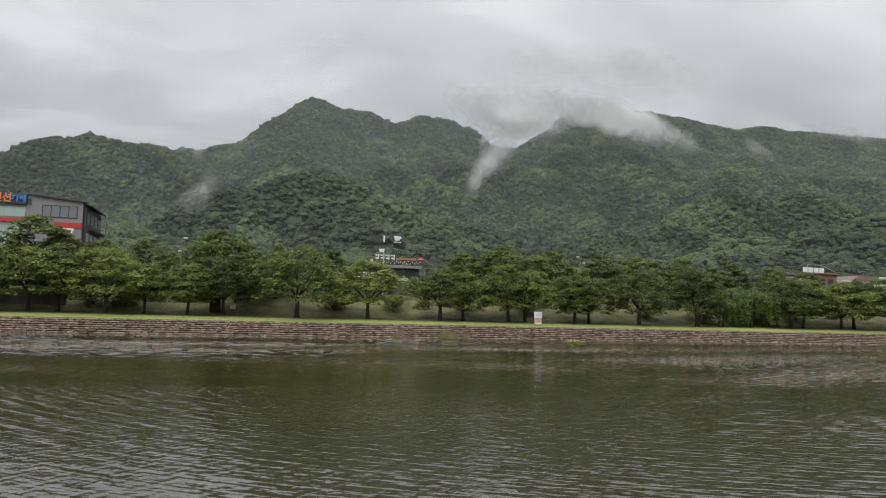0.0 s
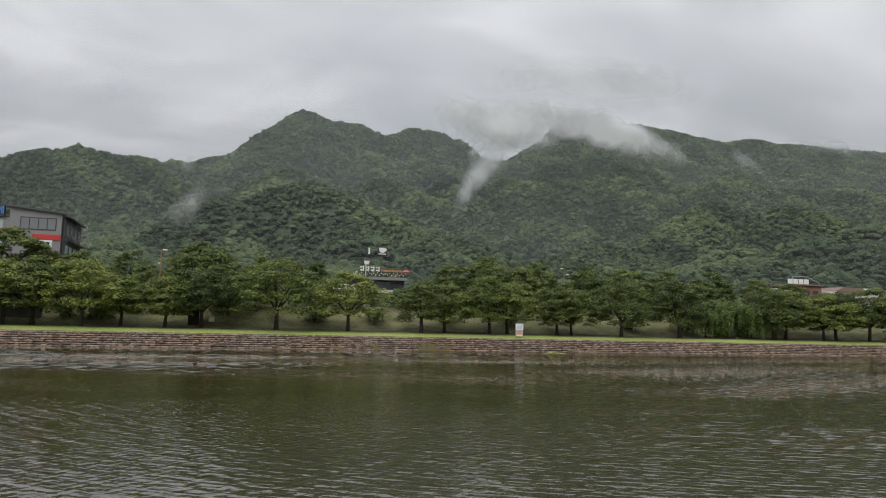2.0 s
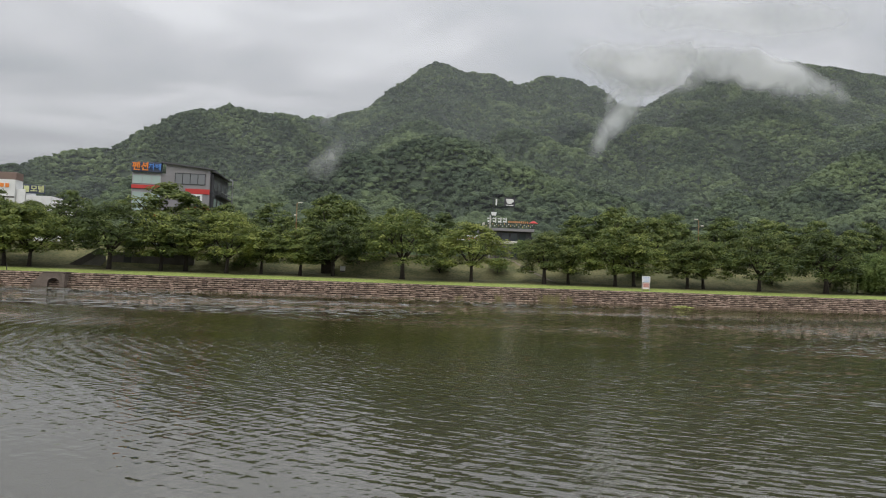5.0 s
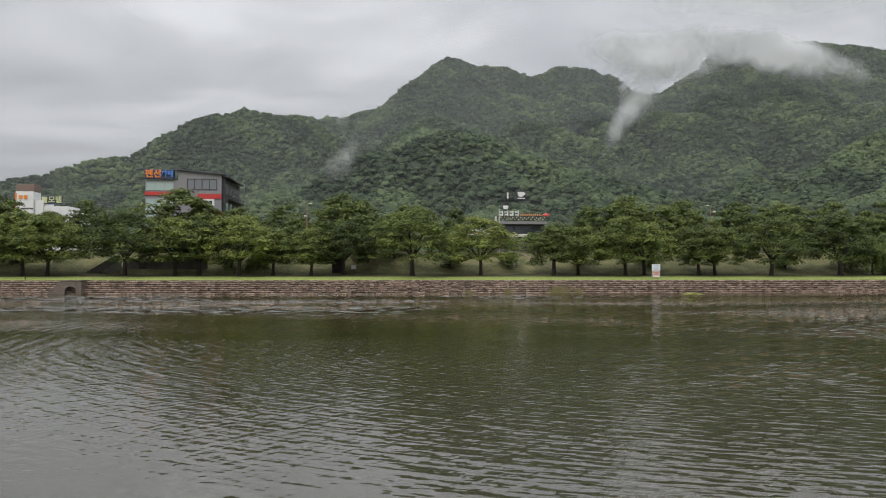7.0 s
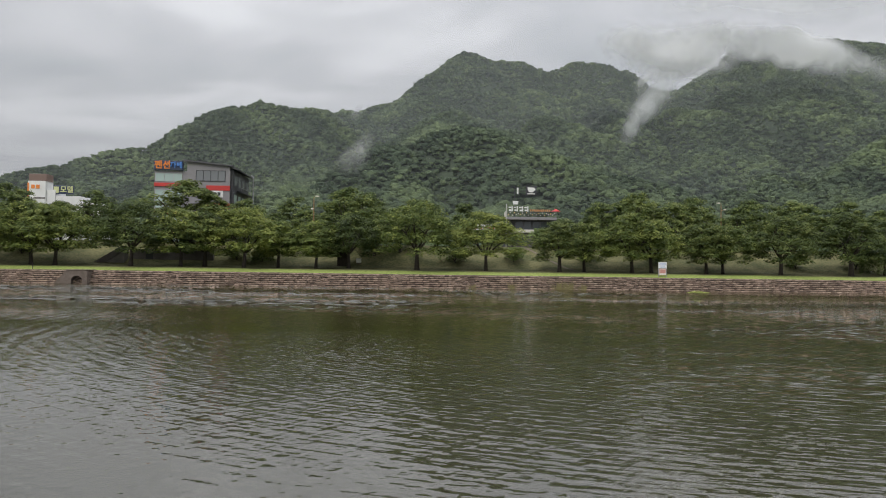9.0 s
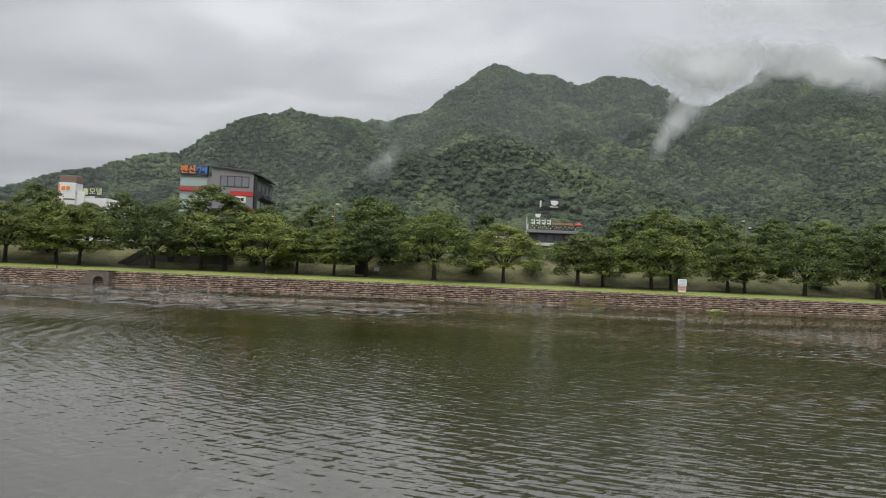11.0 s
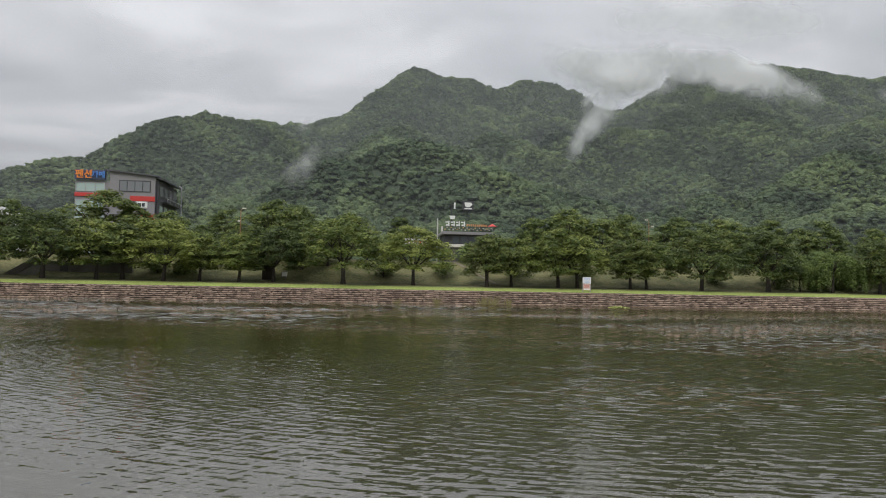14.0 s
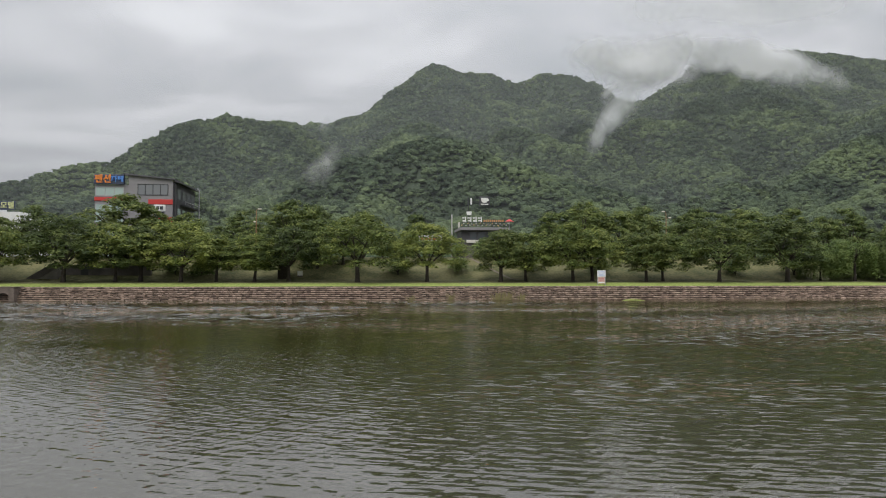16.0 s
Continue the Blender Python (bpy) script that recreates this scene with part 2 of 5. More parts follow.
def make_water():
    """Murky green lake: wind ripples in two crossing trains, calmer in patches."""
    m, n, l, p = material("lake_water")
    geo = n.new("ShaderNodeNewGeometry")

    def mul(x, y, op="MULTIPLY"):
        q = n.new("ShaderNodeMath")
        q.operation = op
        for i, v in enumerate((x, y)):
            if isinstance(v, float):
                q.inputs[i].default_value = v
            else:
                l.new(v, q.inputs[i])
        return q.outputs[0]

    def train(turn, stretch, length, detail, steep):
        """Slope of one train of ripples, in x and y; its crests run at -turn degrees."""
        rot = n.new("ShaderNodeMapping")
        rot.inputs["Rotation"].default_value = (0, 0, radians(turn))
        l.new(geo.outputs["Position"], rot.inputs[0])
        mp = n.new("ShaderNodeMapping")
        mp.inputs["Scale"].default_value = (1 / stretch, 1, 1)
        l.new(rot.outputs[0], mp.inputs[0])
        t = n.new("ShaderNodeTexNoise")
        t.inputs["Scale"].default_value, t.inputs["Detail"].default_value = 0.62 / length, detail
        t.inputs["Distortion"].default_value = 0.3
        l.new(mp.outputs[0], t.inputs["Vector"])
        v = mul(mul(t.outputs[0], 0.5, "SUBTRACT"), steep)
        return mul(v, math.sin(radians(turn))), mul(v, math.cos(radians(turn)))

    patch = n.new("ShaderNodeTexNoise")
    patch.inputs["Scale"].default_value, patch.inputs["Detail"].default_value = 1.0, 3
    pm = n.new("ShaderNodeMapping")
    pm.inputs["Scale"].default_value = (0.035, 0.07, 1)
    l.new(geo.outputs["Position"], pm.inputs[0])
    l.new(pm.outputs[0], patch.inputs["Vector"])
    calm = n.new("ShaderNodeMapRange")
    calm.inputs["From Min"].default_value, calm.inputs["From Max"].default_value = 0.40, 0.62
    calm.inputs["To Min"].default_value, calm.inputs["To Max"].default_value = 0.62, 1.15
    l.new(patch.outputs[0], calm.inputs[0])
    def wavelet(turn, length, steep):
        """Slope of one even run of ripples with long crests, a little bent."""
        mp = n.new("ShaderNodeMapping")
        mp.inputs["Rotation"].default_value = (0, 0, radians(turn))
        mp.inputs["Location"].default_value = (3.1 * turn, 1.7 * turn, 0)
        l.new(geo.outputs["Position"], mp.inputs[0])
        w = n.new("ShaderNodeTexWave")
        w.bands_direction = "Y"
        w.inputs["Scale"].default_value = 0.314 / length
        w.inputs["Distortion"].default_value, w.inputs["Detail"].default_value = 2.2, 2.0
        w.inputs["Detail Scale"].default_value = 0.9 * length
        l.new(mp.outputs[0], w.inputs["Vector"])
        v = mul(mul(w.outputs["Fac"], 0.5, "SUBTRACT"), steep)
        return mul(v, math.sin(radians(turn))), mul(v, math.cos(radians(turn)))

    def ring(cx, cy, length, steep):
        """Slope of ripples that spread in rings from a place out on the lake."""
        rel = n.new("ShaderNodeVectorMath")
        rel.operation = "SUBTRACT"
        l.new(geo.outputs["Position"], rel.inputs[0])
        rel.inputs[1].default_value = (cx, cy, 0)
        w = n.new("ShaderNodeTexWave")
        w.wave_type, w.rings_direction = "RINGS", "Z"
        w.inputs["Scale"].default_value = 0.314 / length
        w.inputs["Distortion"].default_value, w.inputs["Detail"].default_value = 3.0, 2.0
        w.inputs["Detail Scale"].default_value = 1.1 * length
        l.new(rel.outputs[0], w.inputs["Vector"])
        out = n.new("ShaderNodeVectorMath")
        out.operation = "NORMALIZE"
        l.new(rel.outputs[0], out.inputs[0])
        sp = n.new("ShaderNodeSeparateXYZ")
        l.new(out.outputs[0], sp.inputs[0])
        v = mul(mul(w.outputs["Fac"], 0.5, "SUBTRACT"), steep)
        return mul(v, sp.outputs[0]), mul(v, sp.outputs[1])

    trains = [ring(*q) for q in ((27, 36, 0.52, 0.030), (20, 42, 0.40, 0.034), (36, 31, 0.32, 0.036), (31, 52, 0.25, 0.034), (16, 34, 0.19, 0.032), (24, 46, 0.13, 0.034))]
    trains += [wavelet(*q) for q in ((-36, 0.37, 0.026), (-47, 0.27, 0.028), (-58, 0.20, 0.024), (20, 0.24, 0.022), (-42, 0.12, 0.028), (6, 0.10, 0.026))]
    trains += [train(8, 2.2, 0.12, 3.5, 0.16), train(36, 2.6, 0.34, 3.0, 0.08), train(70, 1.6, 0.17, 3.0, 0.08)]
    # the breeze picks up towards the open far side
    place = n.new("ShaderNodeSeparateXYZ")
    l.new(geo.outputs["Position"], place.inputs[0])
    open_ = n.new("ShaderNodeMapRange")
    open_.inputs["From Min"].default_value, open_.inputs["From Max"].default_value = 38.0, 66.0
    l.new(place.outputs[1], open_.inputs[0])
    gust = n.new("ShaderNodeMapRange")
    gust.inputs["From Min"].default_value, gust.inputs["From Max"].default_value = 0.44, 0.56
    gust.inputs["To Max"].default_value = 2.0
    l.new(patch.outputs[0], gust.inputs[0])
    side_on = n.new("ShaderNodeMapRange")
    side_on.inputs["From Min"].default_value, side_on.inputs["From Max"].default_value = 40.0, -25.0
    side_on.inputs["To Min"].default_value, side_on.inputs["To Max"].default_value = 0.12, 2.2
    l.new(place.outputs[0], side_on.inputs[0])
    breeze = mul(mul(open_.outputs[0], side_on.outputs[0]), mul(gust.outputs[0], 0.45, "ADD"))
    # lanes of wind on both sides of the sheltered middle of the lake
    lanes = []
    for x0, x1, y0, y1, strength in ((1.0, -8.0, 12.0, 19.0, 0.7), (9.0, 21.0, 10.0, 20.0, 1.0)):
        side, off_bank = n.new("ShaderNodeMapRange"), n.new("ShaderNodeMapRange")
        side.inputs["From Min"].default_value, side.inputs["From Max"].default_value = x0, x1
        side.inputs["To Max"].default_value = strength
        l.new(place.outputs[0], side.inputs[0])
        off_bank.inputs["From Min"].default_value, off_bank.inputs["From Max"].default_value = y0, y1
        l.new(place.outputs[1], off_bank.inputs[0])
        lanes.append(mul(mul(side.outputs[0], off_bank.outputs[0]), mul(gust.outputs[0], 0.6, "ADD")))
    lee = n.new("ShaderNodeMapRange")  # the wall and trees shelter the far side there
    lee.inputs["From Min"].default_value, lee.inputs["From Max"].default_value = 45.0, 72.0
    lee.inputs["To Min"].default_value, lee.inputs["To Max"].default_value = 1.0, 0.15
    l.new(place.outputs[1], lee.inputs[0])
    lanes[1] = mul(lanes[1], lee.outputs[0])
    lane = mul(mul(lanes[0], 0.4), mul(lanes[1], 0.3), "ADD")
    swell_ = [mul(a, b, "ADD") for a, b in zip(ring(27, 36, 0.85, 0.12), ring(21, 40, 0.55, 0.11))]
    chop = train(12, 1.3, 0.38, 2.5, 0.42)  # short broken wavelets in the windier lane
    cat_paw = train(4, 0.8, 1.0, 3.0, 0.80)  # short choppy groups where it blows
    slope = []
    for axis in (0, 1):
        total = trains[0][axis]
        for tr in trains[1:]:
            total = mul(total, tr[axis], "ADD")
        total = mul(total, mul(mul(calm.outputs[0], breeze, "ADD"), lane, "ADD"))
        total = mul(mul(total, mul(swell_[axis], lanes[0]), "ADD"), mul(chop[axis], lanes[1]), "ADD")
        slope.append(mul(total, mul(cat_paw[axis], breeze), "ADD"))
    # added tilt of the normals towards the near bank lifts what the water reflects
    lean_ = n.new("ShaderNodeMapRange")
    lean_.inputs["From Min"].default_value, lean_.inputs["From Max"].default_value = 30.0, 85.0
    lean_.inputs["To Min"].default_value, lean_.inputs["To Max"].default_value = 0.010, 0.034
    l.new(place.outputs[1], lean_.inputs[0])
    slope[1] = mul(slope[1], lean_.outputs[0], "SUBTRACT")
    up = n.new("ShaderNodeCombineXYZ")
    l.new(slope[0], up.inputs[0])
    l.new(slope[1], up.inputs[1])
    up.inputs[2].default_value = 1.0
    unit = n.new("ShaderNodeVectorMath")
    unit.operation = "NORMALIZE"
    l.new(up.outputs[0], unit.inputs[0])
    l.new(unit.outputs[0], p.inputs["Normal"])
    murk = n.new("ShaderNodeValToRGB")
    murk.color_ramp.elements[0].position, murk.color_ramp.elements[0].color = 0.3, (0.025, 0.023, 0.004, 1)
    murk.color_ramp.elements[1].position, murk.color_ramp.elements[1].color = 0.7, (0.040, 0.033, 0.009, 1)
    l.new(patch.outputs[0], murk.inputs[0])
    l.new(murk.outputs[0], p.inputs["Base Color"])
    p.inputs["Roughness"].default_value = 0.015
    p.inputs["IOR"].default_value = 2.65
    return m


def make_mist(name, density, seed, scale):
    """Thin cloud: white droplets, torn by noise, fading to nothing at its rims."""
    m, n, l, p = material(name)
    n.remove(p)
    uv = n.new("ShaderNodeUVMap")
    sep = n.new("ShaderNodeSeparateXYZ")
    l.new(uv.outputs[0], sep.inputs[0])

    def op(kind, x, y=0.0, z=0.0):
        q = n.new("ShaderNodeMath")
        q.operation = kind
        q.use_clamp = kind == "MULTIPLY_ADD"
        for i, v in enumerate((x, y, z)):
            if isinstance(v, float):
                q.inputs[i].default_value = v
            else:
                l.new(v, q.inputs[i])
        return q.outputs[0]

    def rim(x):
        # 1 in the middle, 0 at both ends
        y = op("ABSOLUTE", op("SUBTRACT", op("MULTIPLY", x, 2.0), 1.0))
        return op("SUBTRACT", 1.0, op("POWER", y, 1.7))

    body = op("MULTIPLY", rim(sep.outputs[0]), rim(sep.outputs[1]))
    geo = n.new("ShaderNodeNewGeometry")
    mp = n.new("ShaderNodeMapping")
    mp.inputs["Location"].default_value = (seed * 37.0, seed * 11.0, 0)
    mp.inputs["Scale"].default_value = (scale, scale, scale)
    l.new(geo.outputs["Position"], mp.inputs[0])
    t = n.new("ShaderNodeTexNoise")
    t.inputs["Scale"].default_value, t.inputs["Detail"].default_value, t.inputs["Roughness"].default_value = 1.0, 6, 0.55
    t.inputs["Distortion"].default_value = 0.7
    l.new(mp.outputs[0], t.inputs["Vector"])
    # torn more at the rim than in the body
    torn = op("SUBTRACT", op("ADD", body, t.outputs[0]), 0.80)
    alpha = op("POWER", op("MULTIPLY_ADD", torn, density, 0.0), 1.35)
    d, tr, tp = n.new("ShaderNodeBsdfDiffuse"), n.new("ShaderNodeBsdfTranslucent"), n.new("ShaderNodeBsdfTransparent")
    d.inputs["Color"].default_value = tr.inputs["Color"].default_value = (0.80, 0.805, 0.82, 1)
    dm, am = n.new("ShaderNodeMixShader"), n.new("ShaderNodeMixShader")
    dm.inputs[0].default_value = 0.45
    l.new(d.outputs[0], dm.inputs[1])
    l.new(tr.outputs[0], dm.inputs[2])
    l.new(alpha, am.inputs[0])
    l.new(tp.outputs[0], am.inputs[1])
    l.new(dm.outputs[0], am.inputs[2])
    l.new(am.outputs[0], n["Material Output"].inputs[0])
    return m


M_GROUND, M_CANOPY, M_WATER = make_ground(), make_canopy(), make_water()
M_UNDER = surface("forest_floor", (0.026, 0.040, 0.024), (0.058, 0.080, 0.044), 0.05, 0.95, fine=0.6)


# ---- mesh helpers ----
def mesh_from(name, bm, mat_, smooth=False):
    me = bpy.data.meshes.new(name)
    bm.to_mesh(me)
    bm.free()
    me.materials.append(mat_)
    if smooth:
        me.polygons.foreach_set("use_smooth", [True] * len(me.polygons))
    return me


def part(name, bm, mat_, parent=None, label="", smooth=False):
    ob = new(name, mesh_from(name, bm, mat_, smooth))
    ob.parent = parent
    return tagged(ob, label)


def thing(name, label, category, at=(0, 0, 0), group="", kind="", turn=0):
    ob = new(name)
    ob.matrix_basis = pose(*at, 0, 0, turn)
    return tagged(ob, label, category, group, kind)


def add_box(bm, x0, x1, y0, y1, z0, z1, bevel=0.0):
    m = Matrix.LocRotScale(((x0 + x1) / 2, (y0 + y1) / 2, (z0 + z1) / 2), None, (x1 - x0, y1 - y0, z1 - z0))
    got = bmesh.ops.create_cube(bm, size=1, matrix=m)
    if bevel:
        edges = list({e for v in got["verts"] for e in v.link_edges})
        bmesh.ops.bevel(bm, geom=edges, offset=bevel, segments=1, affect="EDGES")
    return bm


def box(x0, x1, y0, y1, z0, z1, bevel=0.0):
    return add_box(bmesh.new(), x0, x1, y0, y1, z0, z1, bevel)


def add_tube(bm, pts, radii, sides=8):
    """A tapered tube along points, closed at both ends."""
    rings = []
    for i, p in enumerate(pts):
        p = Vector(p)
        d = Vector(pts[min(i + 1, len(pts) - 1)]) - Vector(pts[max(i - 1, 0)])
        q = d.to_track_quat("Z", "Y")
        rings.append([bm.verts.new(p + q @ Vector((math.cos(a) * radii[i], math.sin(a) * radii[i], 0)))
                      for a in (2 * math.pi * k / sides for k in range(sides))])
    for r0, r1 in zip(rings, rings[1:]):
        for k in range(sides):
            bm.faces.new((r0[k], r0[(k + 1) % sides], r1[(k + 1) % sides], r1[k]))
    bm.faces.new(rings[0][::-1])
    bm.faces.new(rings[-1])
    return bm


def tube(pts, radii, sides=8):
    return add_tube(bmesh.new(), pts, radii, sides)


def prism(outline, y0, y1):
    """An outline in x and z, drawn out from y0 to y1."""
    bm = bmesh.new()
    a = [bm.verts.new((x, y0, z)) for x, z in outline]
    b = [bm.verts.new((x, y1, z)) for x, z in outline]
    k = len(a)
    bm.faces.new(a[::-1])
    bm.faces.new(b)
    for i in range(k):
        bm.faces.new((a[i], a[(i + 1) % k], b[(i + 1) % k], b[i]))
    bmesh.ops.recalc_face_normals(bm, faces=bm.faces)
    return bm


def lettering(words, size, depth, mat_, m, parent, name="letters"):
    """Words in the built-in font as a solid mesh."""
    cu = bpy.data.curves.new(name, "FONT")
    cu.body, cu.size, cu.extrude, cu.offset = words, size, depth, size * 0.02
    cu.align_x, cu.align_y = "CENTER", "CENTER"
    tmp = bpy.data.objects.new(name, cu)
    scene.collection.objects.link(tmp)
    me = bpy.data.meshes.new_from_object(tmp.evaluated_get(bpy.context.evaluated_depsgraph_get()))
    bpy.data.objects.remove(tmp)
    me.materials.clear()
    me.materials.append(mat_)
    ob = new(name, me)
    ob.parent, ob.matrix_basis = parent, m
    return ob


# numpy lattice noise
def hashed(ix, iy, seed):
    h = (ix.astype(np.int64) * 374761393 + iy.astype(np.int64) * 668265263 + seed * 974634777) & 0xFFFFFFFF
    h = ((h ^ (h >> 13)) * 1274126177) & 0xFFFFFFFF
    return ((h ^ (h >> 16)) & 0xFFFF) / 65535.0


def lattice(x, y, size, seed):
    u, v = x / size, y / size
    ix, iy = np.floor(u), np.floor(v)
    fx, fy = u - ix, v - iy
    fx, fy = fx * fx * (3 - 2 * fx), fy * fy * (3 - 2 * fy)
    a, b = hashed(ix, iy, seed), hashed(ix + 1, iy, seed)
    c, d = hashed(ix, iy + 1, seed), hashed(ix + 1, iy + 1, seed)
    return (a + (b - a) * fx) * (1 - fy) + (c + (d - c) * fx) * fy


def sheet(name, X, Y, Z, mat_, smooth=True):
    """A grid of points as one mesh."""
    r, c = X.shape
    me = bpy.data.meshes.new(name)
    i = np.arange(r * c).reshape(r, c)
    quads = np.stack([i[:-1, :-1], i[:-1, 1:], i[1:, 1:], i[1:, :-1]], -1).reshape(-1, 4)
    me.vertices.add(r * c)
    me.vertices.foreach_set("co", np.stack([X, Y, Z], -1).astype(np.float32).ravel())
    me.loops.add(quads.size)
    me.loops.foreach_set("vertex_index", quads.astype(np.int32).ravel())
    me.polygons.add(len(quads))
    me.polygons.foreach_set("loop_start", (np.arange(len(quads)) * 4).astype(np.int32))
    me.polygons.foreach_set("use_smooth", np.full(len(quads), smooth))
    me.update(calc_edges=True)
    me.materials.append(mat_)
    return new(name, me)


# ---- ground, lake, bank ----


def ground_height(x, y):
    """Near bank, lake bed, lawn, slope up to the road, level land behind."""
    z = np.interp(y, [-3000, -6, -1.5, 3.2, 6, 90, 95.6, 96.5, 101, 104, 107, 116, 119, 130, 150, 175, 3500],
                  [1.1, 1.1, 1.1, 1.0, -2.0, -2.0, -0.6, 1.78, 2.30, 2.42, 2.75, 6.2, 6.5, 6.5, 6.6, 7.0, 7.0])
    bumpy = np.clip((y - 104) / 4, 0, 1) * np.clip((119 - y) / 3, 0, 1)
    return z + bumpy * 0.5 * (lattice(x, y, 7, 5) - 0.5)


gy = np.concatenate([np.array([-3000, -1000, -300, -100, -30, -6, -1.5, 3.2, 6, 30, 60, 90, 94, 95.6]), np.arange(96.0, 120.1, 0.5),
                     np.array([130, 140, 150, 175, 250, 400, 800, 1600, 3500])])
gx = np.concatenate([np.array([-3500, -1500, -600, -300, -180]), np.arange(-120, 240, 1.5), np.array([240, 300, 400, 700, 1500, 3500])])
GX, GY = np.meshgrid(gx, gy)
ground = sheet("ground", GX, GY, ground_height(GX, GY), M_GROUND)
tagged(ground, "grassy lake bank with mown lawn and rough slope", "ground", kind="structure")

wx = np.array([-3000.0, -300, 0, 300, 3000])
WX, WY = np.meshgrid(wx, np.array([2.0, 40, 80, 95.9]))
lake = sheet("water", WX, WY, np.zeros_like(WX), M_WATER, False)
tagged(lake, "murky green rippled lake water", "water", kind="structure")

road = thing("road", "grey asphalt road on top of the bank", "road", kind="structure")
part("road_surface", box(-400, 500, 120.5, 128.5, 6.35, 6.53), M_ASPHALT, road)


# stone revetment: six leaning courses
def stone_mesh(seed):
    """One rough pillow-shaped block, a metre wide and high."""
    rng = random.Random(seed)
    bm = bmesh.new()
    bmesh.ops.create_uvsphere(bm, u_segments=7, v_segments=4, radius=1, matrix=Matrix.Rotation(rng.uniform(0, 1), 4, "Y"))
    for v in bm.verts:
        x, y, z = (math.copysign(abs(c) ** 0.55, c) for c in v.co)
        v.co = Vector((0.52 * x + rng.uniform(-0.05, 0.05), 0.30 + 0.30 * y, 0.5 + 0.5 * z + rng.uniform(-0.07, 0.07)))
    return bm


COURSES, COURSE_H, LEAN = 7, 0.268, 0.72
wall = thing("stone_revetment_wall", "coursed rough brown stone revetment wall along the lake", "stone wall", kind="structure")
back = bmesh.new()
for x0 in np.arange(-150, 260, 10.0):
    vs = [back.verts.new(p) for p in ((x0, 94.95, -0.8), (x0 + 10, 94.95, -0.8), (x0 + 10, 96.35, 1.80), (x0, 96.35, 1.80),
                                      (x0, 97.2, -0.8), (x0 + 10, 97.2, -0.8), (x0 + 10, 97.0, 1.80), (x0, 97.0, 1.80))]
    for f in ((0, 1, 2, 3), (3, 2, 6, 7), (0, 4, 5, 1), (4, 7, 6, 5)):
        back.faces.new([vs[i] for i in f])
part("wall_bed", back, M_MORTAR, wall, "dark packed stone behind the courses")

# ---- wooded hills ----
# crest lines: x, y, height; each with the fall of its flanks
RIDGES = (
    (0.68, ((-900, 800, 36), (-620, 800, 74), (-478, 800, 98), (-386, 800, 117), (-325, 820, 133), (-286, 850, 147), (-242, 880, 167), (-200, 900, 204), (-169, 920, 218), (-122, 950, 218), (-69, 1050, 235), (-25, 1300, 285))),
    (0.62, ((-200, 900, 194), (-170, 650, 84), (-140, 400, 6))),
    (0.50, ((-325, 820, 120), (-275, 560, 45), (-240, 380, 6))),
    (0.52, ((-110, 960, 206), (-85, 760, 120), (-75, 560, 50))),
    (0.80, ((-87, 1300, 274), (-39, 1300, 303), (17, 1300, 316), (80, 1300, 359), (125, 1300, 408), (175, 1300, 397), (228, 1300, 396), (282, 1300, 381), (336, 1300, 399), (380, 1300, 391), (445, 1330, 391), (520, 1400, 340), (640, 1470, 380))),
    (0.70, ((125, 1300, 398), (78, 1080, 262), (62, 860, 178), (79, 660, 132))),
    (0.55, ((336, 1300, 390), (285, 1080, 272), (240, 900, 180), (215, 760, 116))),
    (0.55, ((228, 1300, 376), (175, 1080, 262), (165, 900, 176))),
    (0.55, ((-10, 1300, 284), (-20, 1060, 210), (-15, 860, 132))),
    (0.48, ((-20, 650, 97), (11, 650, 117), (53, 650, 130), (79, 650, 132), (116, 650, 123), (170, 650, 108), (213, 650, 95), (251, 650, 66))),
    (0.48, ((79, 650, 131), (105, 470, 72), (118, 320, 26))),
    (0.48, ((11, 650, 116), (-15, 470, 56), (-25, 330, 18))),
    (0.48, ((190, 650, 100), (200, 480, 48), (205, 340, 18))),
    (0.62, ((340, 1000, 174), (434, 1080, 250), (524, 1150, 326), (578, 1200, 386), (640, 1230, 412), (785, 1500, 508))),
    (0.55, ((568, 1200, 382), (559, 1100, 335), (502, 950, 232), (411, 750, 139), (307, 550, 69), (235, 390, 26))),
    (0.55, ((640, 1230, 408), (640, 1000, 275), (575, 800, 168), (490, 640, 92))),
    (0.72, ((770, 1500, 516), (963, 1500, 525), (1066, 1500, 513), (1183, 1500, 498), (1287, 1500, 516), (1358, 1500, 507), (1524, 1500, 520), (1700, 1500, 522), (2600, 1500, 420))),
    (0.55, ((1066, 1500, 510), (930, 1220, 350), (840, 1020, 262), (760, 900, 235))),
    (0.55, ((1358, 1500, 505), (1180, 1200, 350), (1060, 1000, 270))),
    (0.52, ((300, 470, 52), (406, 600, 104), (512, 700, 156), (639, 800, 213), (718, 850, 243), (778, 850, 234), (861, 850, 232), (956, 850, 231), (1500, 850, 220))),
    (0.50, ((718, 850, 240), (640, 650, 140), (560, 500, 95))),
    (0.45, ((270, 400, 36), (307, 420, 58), (344, 420, 76), (384, 420, 88), (471, 420, 90), (760, 430, 96))),
)
az = np.radians(np.linspace(-47, 63, 460))
dist = np.concatenate([np.geomspace(172, 1000, 280), np.geomspace(1005, 2000, 120)])
AZ, DI = np.meshgrid(az, dist)
HX = DI * np.tan(AZ)
HY = DI
wxp = HX + 18 * (lattice(HX, HY, 90, 11) - 0.5) + 44 * (lattice(HX, HY, 260, 12) - 0.5)
